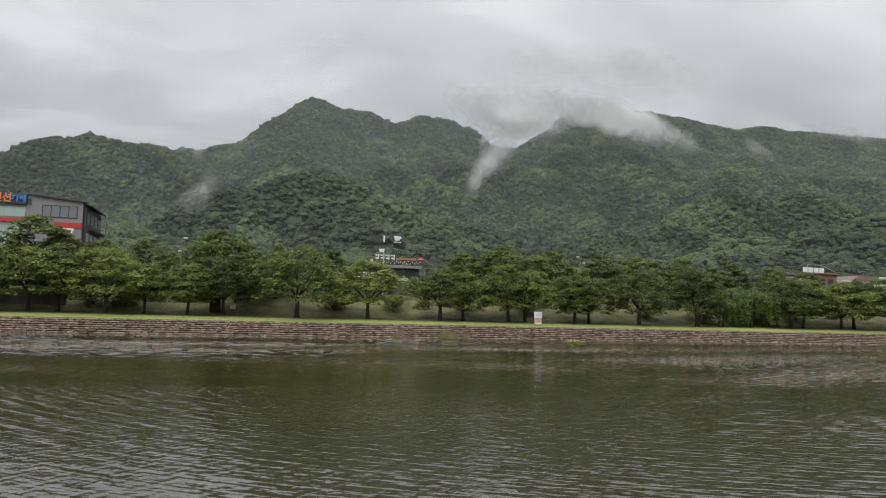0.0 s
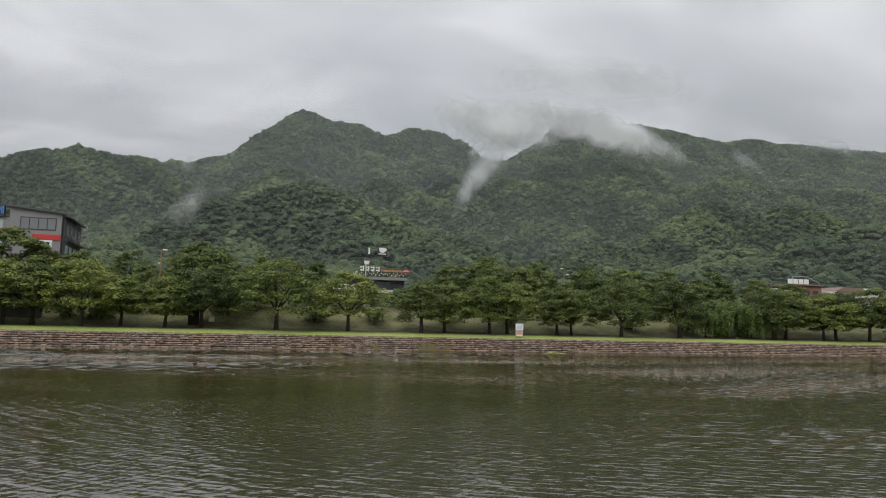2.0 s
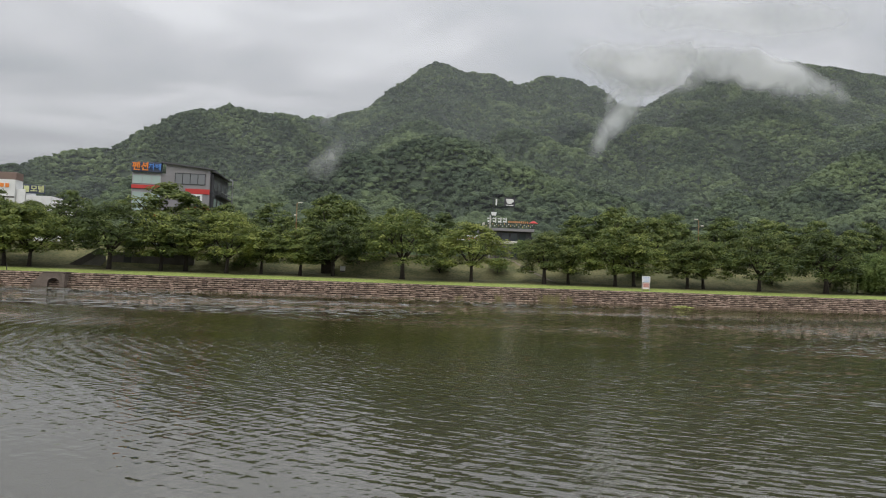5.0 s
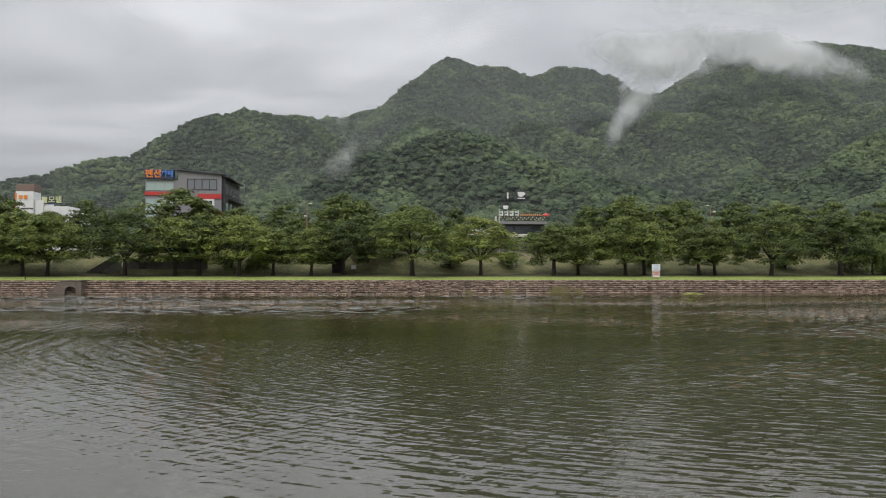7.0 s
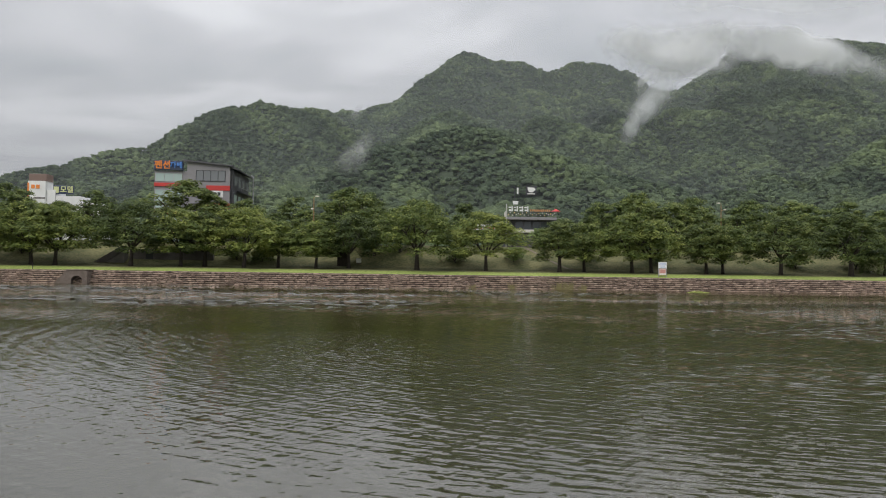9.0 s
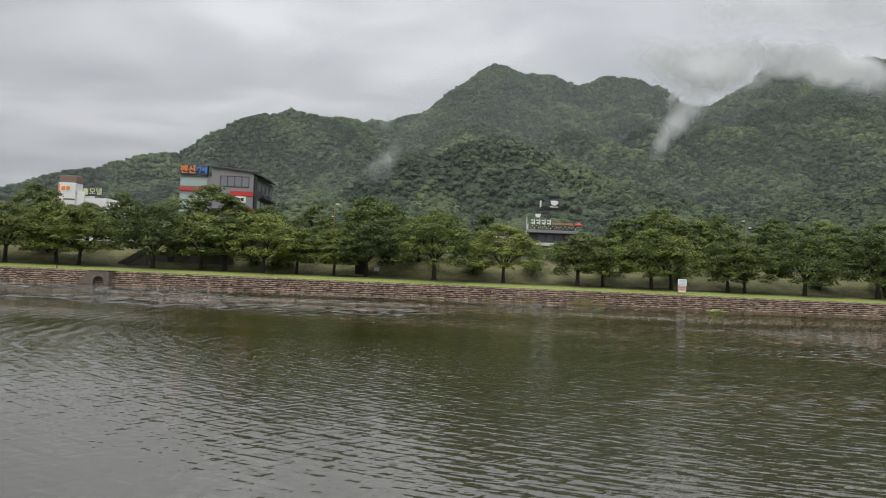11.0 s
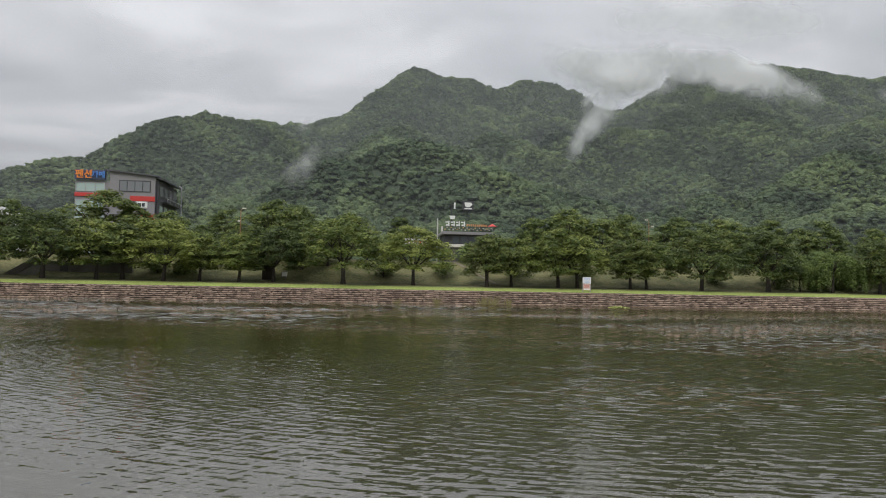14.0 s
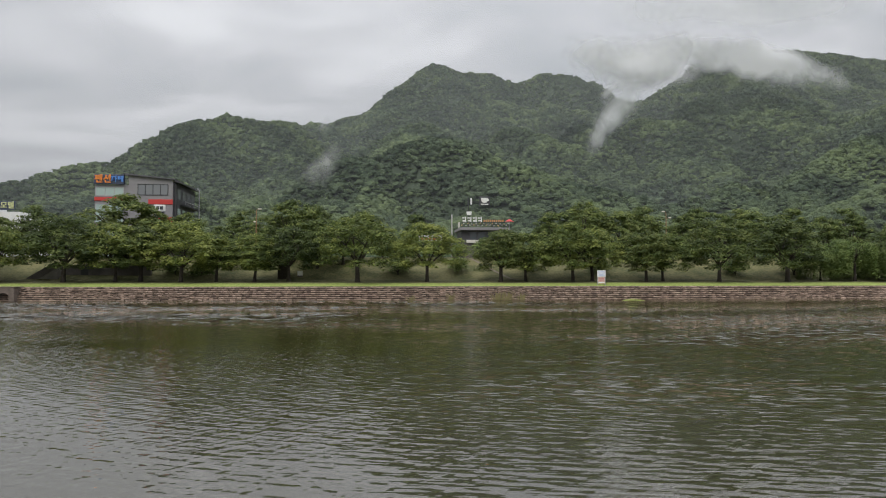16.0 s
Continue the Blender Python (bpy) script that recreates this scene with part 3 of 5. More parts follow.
wyp = HY + 18 * (lattice(HX, HY, 90, 13) - 0.5) + 36 * (lattice(HX, HY, 260, 14) - 0.5)
SOFT = 4.0
tops = []
near = np.full_like(HX, 1e4)  # distance from the main crests, which stay even
for fall, line in RIDGES:
    best = np.full_like(HX, -1e3)
    for (ax, ay, ah), (bx, by, bh) in zip(line, line[1:]):
        ux, uy = bx - ax, by - ay
        s = np.clip(((wxp - ax) * ux + (wyp - ay) * uy) / (ux * ux + uy * uy), 0, 1)
        d = np.hypot(wxp - ax - s * ux, wyp - ay - s * uy)
        if len(line) > 6:
            near = np.minimum(near, d)
        best = np.maximum(best, ah + s * (bh - ah) - fall * (np.hypot(d, 14) - 14))
    tops.append(best)
low = 7 + 14 * np.clip((HY - 175) / 200, 0, 1) * lattice(HX, HY, 80, 15)
tops.append(low)
crest = np.max(tops, axis=0)
HZ = crest + SOFT * np.log(sum(np.exp((t - crest) / SOFT) for t in tops))
rise = np.clip((HZ - 10) / 80, 0, 1) * (0.15 + 0.85 * np.clip(near / 90, 0, 1))
HZ += rise * (20 * (lattice(HX, HY, 110, 16) - 0.5) + 11 * (lattice(HX, HY, 45, 17) - 0.5))
gully = np.abs(lattice(HX + 0.3 * HY, HY * 0.45, 85, 18) - 0.5) * 2
HZ -= rise * 34 * (1 - gully) ** 3
gully = np.abs(lattice(HX - 0.2 * HY, HY * 0.5, 38, 19) - 0.5) * 2
HZ -= rise * 14 * (1 - gully) ** 3
HZ -= 4.0
hills = sheet("wooded_mountain", HX, HY, HZ, M_UNDER)
tagged(hills, "steep mountains under dense broadleaf forest", "mountain", kind="structure")


def crown_shape(seed, cuts):
    """One lumpy tree crown of unit size, open below."""
    rng = random.Random(seed)
    bm = bmesh.new()
    bmesh.ops.create_icosphere(bm, subdivisions=cuts, radius=1.0 if cuts == 2 else 1.15)
    lobes = [Vector((rng.uniform(-1, 1), rng.uniform(-1, 1), rng.uniform(-0.1, 1))).normalized() for _ in range(7)]
    for v in bm.verts:
        d = v.co.normalized()
        v.co *= 0.70 + 0.34 * max(0.0, max(d.dot(q) for q in lobes)) ** 3 + rng.uniform(-0.26, 0.26)
    bmesh.ops.delete(bm, geom=[f for f in bm.faces if f.calc_center_median().z < -0.25], context="FACES")
    bmesh.ops.delete(bm, geom=[v for v in bm.verts if not v.link_faces], context="VERTS")
    bm.verts.index_update()
    co = np.array([v.co[:] for v in bm.verts])
    tri = np.array([[v.index for v in f.verts] for f in bm.faces])
    bm.free()
    return co, tri


def forest_canopy():
    """A crown for every tree on the slopes that face the lake, joined into one canopy."""
    rng = np.random.default_rng(12)
    tangent = (HZ + 9.0) / np.hypot(HX, HY)
    shut = np.maximum.accumulate(HZ / np.hypot(HX, HY), axis=0)
    gx_, gy_ = np.meshgrid(np.arange(-1500, 2900, 4.5), np.arange(176, 1620, 4.5))
    x = (gx_ + rng.uniform(-2.25, 2.25, gx_.shape)).ravel()
    y = (gy_ + rng.uniform(-2.25, 2.25, gx_.shape)).ravel()
    u = (np.arctan2(x, y) - az[0]) / (az[-1] - az[0]) * (len(az) - 1)
    v = np.interp(y, dist, np.arange(len(dist)))
    keep = (u > 1) & (u < len(az) - 2) & (v < len(dist) - 2)
    x, y, u, v = x[keep], y[keep], u[keep], v[keep]
    i, j = v.astype(int), u.astype(int)
    a, b = v - i, u - j

    def at(G):
        return (G[i, j] * (1 - b) + G[i, j + 1] * b) * (1 - a) + (G[i + 1, j] * (1 - b) + G[i + 1, j + 1] * b) * a

    ground_z, seen = at(HZ), at(tangent) >= at(shut)
    # where the forest stands far off the small trees merge into larger crowns
    seen &= rng.random(len(x)) < np.clip(1.3 - y / 2400, 0.68, 1)
    x, y, z = x[seen], y[seen], ground_z[seen]
    k = len(x)
    size = np.where(rng.random(k) < 0.2, rng.uniform(2.8, 4.6, k), rng.uniform(1.4, 2.9, k)) * (1 + y / 4000)
    tall = size * rng.uniform(0.6, 1.1, k)
    wide = rng.uniform(0.8, 1.3, k)
    lift = rng.uniform(-0.3, 1.5, k)
    turn = rng.uniform(0, 2 * np.pi, k)
    kind = rng.integers(0, 6, k) + 6 * ((size < 3.2) | (y > 640))
    verts, tris, start = [], [], 0
    for q in range(12):
        co, tri = crown_shape(900 + q, 2 if q < 6 else 1)
        w = np.flatnonzero(kind == q)
        c, s_ = np.cos(turn[w])[:, None], np.sin(turn[w])[:, None]
        X = x[w][:, None] + size[w][:, None] * (co[:, 0] * wide[w][:, None] * c - co[:, 1] * s_)
        Y = y[w][:, None] + size[w][:, None] * (co[:, 0] * wide[w][:, None] * s_ + co[:, 1] * c)
        Z = z[w][:, None] + 1.6 + lift[w][:, None] + tall[w][:, None] * co[:, 2]
        verts.append(np.stack([X, Y, Z], -1).reshape(-1, 3))
        tris.append((tri[None] + (start + np.arange(len(w)) * len(co))[:, None, None]).reshape(-1, 3))
        start += len(w) * len(co)
    verts, tris = np.concatenate(verts), np.concatenate(tris)
    me = bpy.data.meshes.new("forest_canopy")
    me.vertices.add(len(verts))
    me.vertices.foreach_set("co", verts.astype(np.float32).ravel())
    me.loops.add(tris.size)
    me.loops.foreach_set("vertex_index", tris.astype(np.int32).ravel())
    me.polygons.add(len(tris))
    me.polygons.foreach_set("loop_start", (np.arange(len(tris)) * 3).astype(np.int32))
    me.polygons.foreach_set("use_smooth", np.full(len(tris), False))
    me.update(calc_edges=True)
    me.materials.append(M_CANOPY)
    tagged(new("forest_canopy", me), "dense green broadleaf forest covering the mountains", "forest", kind="stuff")


forest_canopy()


# ---- cloud and mist on the hills ----
def mist(spine, widths, density, seed, scale, layers=2, gap=18.0):
    """A bank of mist: billowing layers strung along a spine, each with its own swell."""
    bank = thing("mist_bank", "thin white mist clinging to the wooded hillside", "mist", kind="stuff")
    mat_ = make_mist("mist", density, seed, scale)
    for layer in range(layers):
        n_u, n_v = 36, 16
        t = np.linspace(0, len(spine) - 1, n_u)
        P = np.stack([np.interp(t, np.arange(len(spine)), [p[k] for p in spine]) for k in range(3)], -1)
        W = np.interp(t, np.arange(len(spine)), widths)
        D = np.gradient(P, axis=0)
        # across: square to the spine, in the upright plane along the hills
        A = np.stack([-D[:, 2], np.zeros(n_u), D[:, 0]], -1)
        A /= np.linalg.norm(A, axis=1)[:, None] + 1e-9
        v = np.linspace(-1, 1, n_v)
        G = P[:, None, :] + A[:, None, :] * (W[:, None] * v[None, :])[..., None]
        X, Y, Z = G[..., 0], G[..., 1], G[..., 2]
        swell = lattice(X + 300 * seed, Z + 500 + 97 * layer, 45, 51 + seed) - 0.5
        Y = Y + 26 * swell + 10 * (v[None, :] ** 2) + layer * gap
        ob = sheet("mist_layer", X, Y, Z, mat_)
        uvs = ob.data.uv_layers.new(name="UVMap")
        vi = np.empty(len(ob.data.loops), np.int32)
        ob.data.loops.foreach_get("vertex_index", vi)
        uv = np.stack([(vi // n_v) / (n_u - 1), (vi % n_v) / (n_v - 1)], -1)
        uvs.data.foreach_set("uv", uv.astype(np.float32).ravel())
        ob.parent = bank
    return bank


mist(((249, 800, 134), (265, 800, 158), (277, 800, 180), (292, 800, 204), (314, 800, 231), (346, 805, 262)), (8, 15, 19, 24, 32, 44), 1.35, 1, 0.034, layers=1)
mist(((272, 805, 206), (281, 805, 221), (292, 805, 232), (316, 805, 240)), (5, 8, 11, 12), 0.9, 7, 0.05, layers=1)
mist(((215, 900, 318), (290, 900, 300), (360, 900, 294), (430, 900, 306), (500, 900, 330)), (20, 40, 54, 50, 36), 1.6, 2, 0.016, layers=2)
mist(((395, 950, 330), (475, 950, 328), (550, 950, 316), (630, 950, 302), (745, 950, 278)), (30, 36, 40, 38, 20), 2.2, 3, 0.017, layers=2)
mist(((-62, 600, 76), (-44, 600, 86), (-32, 600, 97), (-25, 600, 112), (-23, 600, 130)), (12, 18, 16, 12, 7), 0.62, 4, 0.045, layers=1)
mist(((-64, 900, 188), (-56, 900, 200), (-48, 900, 214)), (8, 10, 7), 0.5, 9, 0.04, layers=1)
mist(((300, 1050, 420), (420, 1000, 405), (560, 980, 405), (720, 1000, 425), (860, 1050, 455)), (40, 56, 60, 52, 40), 1.0, 8, 0.006, layers=1)
mist(((775, 950, 304), (805, 950, 296), (860, 950, 272)), (20, 24, 14), 0.6, 5, 0.03, layers=1)
mist(((1080, 1200, 425), (1250, 1200, 420), (1420, 1200, 410)), (16, 20, 18), 0.7, 6, 0.016, layers=1)


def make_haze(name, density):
    """Painted haze: an almost clear pale sheet that whitens what lies behind it."""
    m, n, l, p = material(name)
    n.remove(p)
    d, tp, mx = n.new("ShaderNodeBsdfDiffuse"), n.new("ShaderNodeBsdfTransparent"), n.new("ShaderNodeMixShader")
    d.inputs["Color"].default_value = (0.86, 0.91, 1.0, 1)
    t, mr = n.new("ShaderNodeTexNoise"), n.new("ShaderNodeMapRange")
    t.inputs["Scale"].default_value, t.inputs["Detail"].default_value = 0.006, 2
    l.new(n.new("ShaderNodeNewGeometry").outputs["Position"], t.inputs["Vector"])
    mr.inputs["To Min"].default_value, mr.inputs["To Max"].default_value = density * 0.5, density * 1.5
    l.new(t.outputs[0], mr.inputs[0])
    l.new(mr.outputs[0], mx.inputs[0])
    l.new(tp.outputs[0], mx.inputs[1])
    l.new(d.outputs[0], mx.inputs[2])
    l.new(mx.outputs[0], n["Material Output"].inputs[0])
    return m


M_HAZE = make_haze("haze_sheet", 0.040)
# three sheets added at growing distance, so far hills look hazier
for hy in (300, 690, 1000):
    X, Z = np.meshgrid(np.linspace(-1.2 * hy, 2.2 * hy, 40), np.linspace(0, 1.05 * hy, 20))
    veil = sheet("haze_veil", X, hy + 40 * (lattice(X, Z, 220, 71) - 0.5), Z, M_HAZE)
    tagged(veil, "almost clear pale sheet painting haze over the hills", "haze", kind="stuff")


# ---- trees ----
def leaf_mesh(name, clumps, per, size, mat_, rng, hang=0.0):
    """Many small folded leaf sprays in flattened clumps; one mesh."""
    verts, faces = [], []
    for (cx, cy, cz, rx, rz) in clumps:
        n_leaf = int(per * rx * rx)
        for _ in range(n_leaf):
            th, r = rng.uniform(0, 2 * math.pi), math.sqrt(rng.random())
            up = rng.random()
            x = cx + rx * r * math.cos(th)
            y = cy + rx * r * math.sin(th)
            z = cz + rz * (1 - r * r) ** 0.5 * (up ** 0.6 * 1.25 - 0.35) - hang * rng.random() ** 2
            s = size * rng.uniform(0.6, 1.35)
            nrm = Vector((math.cos(th) * r * 0.9 + rng.uniform(-0.3, 0.3), math.sin(th) * r * 0.9 + rng.uniform(-0.3, 0.3), 0.9 + rng.uniform(-0.3, 0.3)))
            q = nrm.to_track_quat("Z", "Y")
            a = rng.uniform(0, 6.28)
            u, w = Vector((math.cos(a), math.sin(a), 0)), Vector((-math.sin(a), math.cos(a), 0))
            c = Vector((x, y, z))
            i = len(verts)
            verts += [c + q @ (u * s), c + q @ (w * s * 0.55 + Vector((0, 0, -0.12 * s))), c - q @ (u * s * 0.8), c - q @ (w * s * 0.6 + Vector((0, 0, 0.15 * s)))]
            faces += [(i, i + 1, i + 2, i + 3)]
    me = bpy.data.meshes.new(name)
    me.from_pydata([tuple(v) for v in verts], [], faces)
    me.materials.append(mat_)
    return me


def make_tree(name, label, seed, height, spread, fork, mat_, per=68, size=0.18, count=116, group="trees along the lake bank"):
    """Tapered trunk that forks into limbs under a layered, uneven crown."""
    rng = random.Random(seed)
    tree = thing(name, label, "tree", group=group)
    bm = bmesh.new()
    lean = (rng.uniform(-0.25, 0.25), rng.uniform(-0.2, 0.2))
    top = Vector((lean[0], lean[1], fork))
    r0 = 0.035 * height * rng.uniform(0.8, 1.1)
    add_tube(bm, [(0, 0, -0.3), (lean[0] * 0.2, lean[1] * 0.2, 0.25), (lean[0] * 0.5, lean[1] * 0.5, fork * 0.5), tuple(top)], [r0 * 1.5, r0 * 1.05, r0 * 0.85, r0 * 0.8], 9)
    clumps = []
    limbs = rng.randint(5, 7)
    for k in range(limbs):
        a = 2 * math.pi * (k + rng.uniform(-0.3, 0.3)) / limbs
        reach, lift = spread * rng.uniform(0.5, 0.85), rng.uniform(0.35, 0.95)
        tip = top + Vector((math.cos(a) * reach, math.sin(a) * reach, (height - fork) * lift * 0.75))
        midp = top.lerp(tip, 0.5) + Vector((0, 0, 0.10 * height * rng.uniform(-0.2, 0.6)))
        add_tube(bm, [tuple(top - Vector((0, 0, 0.15))), tuple(midp), tuple(tip)], [r0 * 0.6, r0 * 0.35, r0 * 0.10], 6)
        for j in range(2):
            e = midp.lerp(tip, rng.uniform(0.1, 0.7)) + Vector((rng.uniform(-1, 1), rng.uniform(-1, 1), rng.uniform(0.2, 1.0))) * spread * 0.35
            add_tube(bm, [tuple(midp), tuple(e)], [r0 * 0.25, r0 * 0.06], 5)
    part("trunk", bm, M_BARK, tree, "dark forked trunk and limbs", True)
    base = fork * 0.64
    mid = base + (height - base) * 0.36
    for k in range(count):
        a, up = rng.uniform(0, 2 * math.pi), rng.uniform(-0.55, 1) if k % 4 else rng.uniform(-0.1, 0.5)
        shell = rng.uniform(0.62, 1.0) * (0.90 + 0.16 * math.sin(3 * a + seed))
        flat = math.sqrt(max(0.0, 1 - up * up)) if up > 0 else 1 - 0.35 * up * up
        rx = rng.uniform(0.7, 1.5)
        rise_z = (height - mid) if up > 0 else (mid - base)
        shell *= 1.0 + 0.13 * math.sin(5 * a + 2 * up + seed)
        clumps.append((lean[0] + math.cos(a) * spread * flat * shell, lean[1] + math.sin(a) * spread * flat * shell,
                       mid + up * rise_z * (0.88 if up > 0 else 1.5) + rng.uniform(-0.3, 0.3), rx, rx * rng.uniform(0.55, 0.85)))
    crown = new("crown", leaf_mesh("crown", clumps, per, size, mat_, rng))
    crown.parent = tree
    return tree


def make_willow(seed, height, spread):
    rng = random.Random(seed)
    tree = thing("willow_tree", "soft green willow with drooping curtains of leaves on the bank", "tree", group="trees along the lake bank")
    bm = bmesh.new()
    add_tube(bm, [(0, 0, -0.3), (0.1, 0, 0.4), (0.2, 0.1, height * 0.35), (0.0, 0.1, height * 0.6)], [0.34, 0.26, 0.2, 0.1], 9)
    strands = []
    for k in range(58):
        a, r = rng.uniform(0, 6.28), spread * math.sqrt(rng.uniform(0.03, 1))
        topz = height * (1 - 0.35 * (r / spread) ** 2) * rng.uniform(0.86, 1)
        strands.append((math.cos(a) * r, math.sin(a) * r, topz, rng.uniform(0.45, 0.8), topz * rng.uniform(0.6, 0.92)))
        if k % 5 == 0:
            add_tube(bm, [(0.1, 0.1, height * 0.45), (math.cos(a) * r * 0.6, math.sin(a) * r * 0.6, topz * 0.95), (math.cos(a) * r, math.sin(a) * r, topz)], [0.09, 0.06, 0.02], 5)
    part("trunk", bm, M_BARK, tree, "dark trunk with arching limbs", True)
    clumps = []
    for x, y, z, rx, drop in strands:
        for j in range(7):
            f = j / 6
            clumps.append((x * (1 + 0.12 * f), y * (1 + 0.12 * f), z - drop * f, rx * (1 - 0.35 * f), 0.5))
    crown = new("crown", leaf_mesh("crown", clumps, 130, 0.15, M_WILLOW, rng, 0.5))
    crown.parent = tree
    return tree


def stand(ob, x, y, s=1.0, turn=0.0, sz=None):
    z = float(ground_height(np.array([float(x)]), np.array([float(y)]))[0])
    m = Matrix.LocRotScale((x, y, z), Euler((0, 0, radians(turn))), (s, s, sz or s))
    return copy_thing(ob, m)


CHERRY = "cherry tree with spreading layered green crown on the lawn"
kinds = [make_tree("cherry_tree", CHERRY, 40 + i, h, w, f, M_LEAF) for i, (h, w, f) in enumerate(((9.2, 4.6, 2.5), (8.6, 5.0, 2.2), (9.8, 5.4, 2.6), (7.8, 3.2, 2.6)))]
darker = [make_tree("cherry_tree", "dark-leaved spreading tree on the lawn of the bank", 60 + i, h, w, f, M_LEAF_B) for i, (h, w, f) in enumerate(((9.0, 4.8, 2.4), (8.6, 4.3, 2.5)))]
wild = [make_tree("broadleaf_tree", "tall dark broadleaf tree beside the road", 80 + i, h, w, f, M_WILD, 46, 0.27, 96, "trees beside the road") for i, (h, w, f) in enumerate(((11.5, 4.6, 2.2), (10.0, 5.2, 2.0), (12.5, 4.0, 2.5)))]
# front row: x, y, model, scale
FRONT = (
    (-104, 103, 2, 1.0), (-96, 103, 0, 1.0), (-87, 104, 4, 1.0), (-78, 103, 1, 1.0), (-70, 103, 2, 0.95), (-62.5, 103, 0, 1.0), (-54.4, 103, 4, 1.02),
    (-47.2, 103.5, 0, 0.98), (-43.7, 103, 1, 1.0), (-33.1, 103, 4, 1.06), (-26.2, 103.5, 0, 0.92), (-23.0, 104.5, 5, 0.9), (-17.0, 103, 1, 1.02),
    (-12.3, 104, 3, 0.9), (-6.7, 103, 3, 0.92), (-2.0, 104.5, 4, 0.92), (8.1, 103, 2, 1.06), (18.3, 103, 0, 0.95), (29.3, 103, 5, 0.9),
    (33.3, 104, 1, 0.86), (40.3, 103, 0, 0.96), (43.8, 104.5, 2, 0.84), (51.7, 103, 4, 0.88), (54.7, 104, 1, 0.86), (63.2, 103, 4, 1.0),
    (74.3, 103, 5, 1.10), (93.5, 103, 4, 0.95), (97.0, 104, 0, 0.95), (104.5, 103, 1, 0.97), (108.3, 104, 4, 1.0), (115, 103, 0, 1.06), (124, 103, 4, 1.0),
    (133, 104, 1, 1.0), (143, 103, 0, 1.05), (152, 103, 4, 1.0), (162, 103, 2, 1.0), (174, 103, 0, 1.0), (186, 103, 4, 1.0), (198, 103, 1, 1.0))
models = kinds + darker
for x, y, k, s in FRONT:
    stand(models[k], x, y, s * 1.13, random.uniform(0, 360), s)
willow = make_willow(7, 6.6, 4.2)
stand(willow, 86.0, 104.0, 1.0, 20)
stand(willow, 91.5, 106, 0.72, 120)
stand(willow, 81.0, 105, 0.72, 200)
# second row on the slope and beside the road
for x, y, k, s in ((-75, 118, 0, 0.9), (-58, 117, 1, 0.9), (-50, 131, 0, 0.85), (-24, 118.5, 0, 0.62), (-20.5, 118.5, 1, 0.72), (1.5, 112, 1, 0.78), (5.5, 113, 1, 0.7), (-3.5, 118, 1, 0.95), (-1, 131, 0, 0.9),
                  (-12, 131, 1, 0.65), (-18, 133, 1, 0.6), (12, 131, 1, 0.62), (22, 133, 1, 0.6), (51, 133, 0, 1.0), (46, 131, 1, 0.9), (58, 133, 1, 0.95), (64, 135, 0, 0.9), (71, 131, 1, 0.9), (77, 130, 0, 0.8), (84, 130, 1, 0.9), (91, 133, 0, 0.78),
                  (99, 131, 1, 0.85), (107, 134, 0, 0.78), (116, 131, 1, 0.82), (126, 133, 0, 0.76), (138, 131, 1, 0.7), (150, 131, 1, 0.55), (162, 133, 1, 0.56), (175, 131, 1, 0.58), (190, 133, 1, 0.55),
                  (58, 150, 2, 1.0), (70, 152, 0, 1.1), (82, 150, 2, 1.0), (94, 153, 1, 1.2), (104, 150, 2, 1.0), (118, 152, 0, 1.1), (130, 150, 2, 0.9), (142, 152, 1, 1.0),
                  (-90, 131, 1, 0.9), (-82, 133, 0, 0.9), (-102, 131, 1, 1.0), (-118, 131, 0, 1.0), (-57, 133, 1, 0.75), (-59, 137, 1, 0.78), (-64, 139, 1, 0.75), (-53, 139, 0, 0.66), (-69, 136, 1, 0.7), (-47, 137, 1, 0.62), (-42, 122, 1, 0.5), (150, 152, 0, 0.6), (160, 150, 1, 0.6), (172, 152, 0, 0.52), (184, 152, 1, 0.6), (196, 152, 0, 0.55), (20, 160, 2, 0.9), (52, 165, 2, 1.0), (8, 158, 0, 1.0), (-8, 155, 2, 0.9), (-18, 158, 0, 1.0), (-5, 165, 1, 1.2), (60, 168, 0, 1.1)):
    stand(wild[k], x, y, s, random.uniform(0, 360))
stand(wild[1], -29.4, 117.5, 1.3, 30, 1.0)
for ob in (*models, *wild, willow):  # the first of each kind stands with the rest, far along the bank
    i = (*models, *wild, willow).index(ob)
    zx = 210 + 9 * i
    ob.matrix_basis = pose(zx, 104, float(ground_height(np.array([float(zx)]), np.array([104.0]))[0]), 0, 0, 40 * i)


# ---- buildings ----
def window_unit(parent, x0, x1, z0, z1, y, panes=1, frame_mat=None, glass=None, name="window"):
    """Frame bars with a sunk pane each; faces the lake (towards -y)."""
    win = new(name)
    win.parent = parent
    fm, gm = frame_mat or M_DARK, glass or M_GLASS
    t = 0.09
    bm = bmesh.new()
    for a, b in ((x0, x0 + t), (x1 - t, x1)):
        add_box(bm, a, b, y - 0.06, y + 0.08, z0, z1)
    for a, b in ((z0, z0 + t), (z1 - t, z1)):
        add_box(bm, x0 + t, x1 - t, y - 0.06, y + 0.08, a, b)
    w = (x1 - x0) / panes
    for k in range(1, panes):
        add_box(bm, x0 + k * w - t / 2, x0 + k * w + t / 2, y - 0.05, y + 0.08, z0 + t, z1 - t)
    part("window_frame", bm, fm, win)
    for k in range(panes):
        part("pane", box(x0 + k * w + t * 0.6, x0 + (k + 1) * w - t * 0.6, y, y + 0.03, z0 + t, z1 - t), gm, win)
    return win


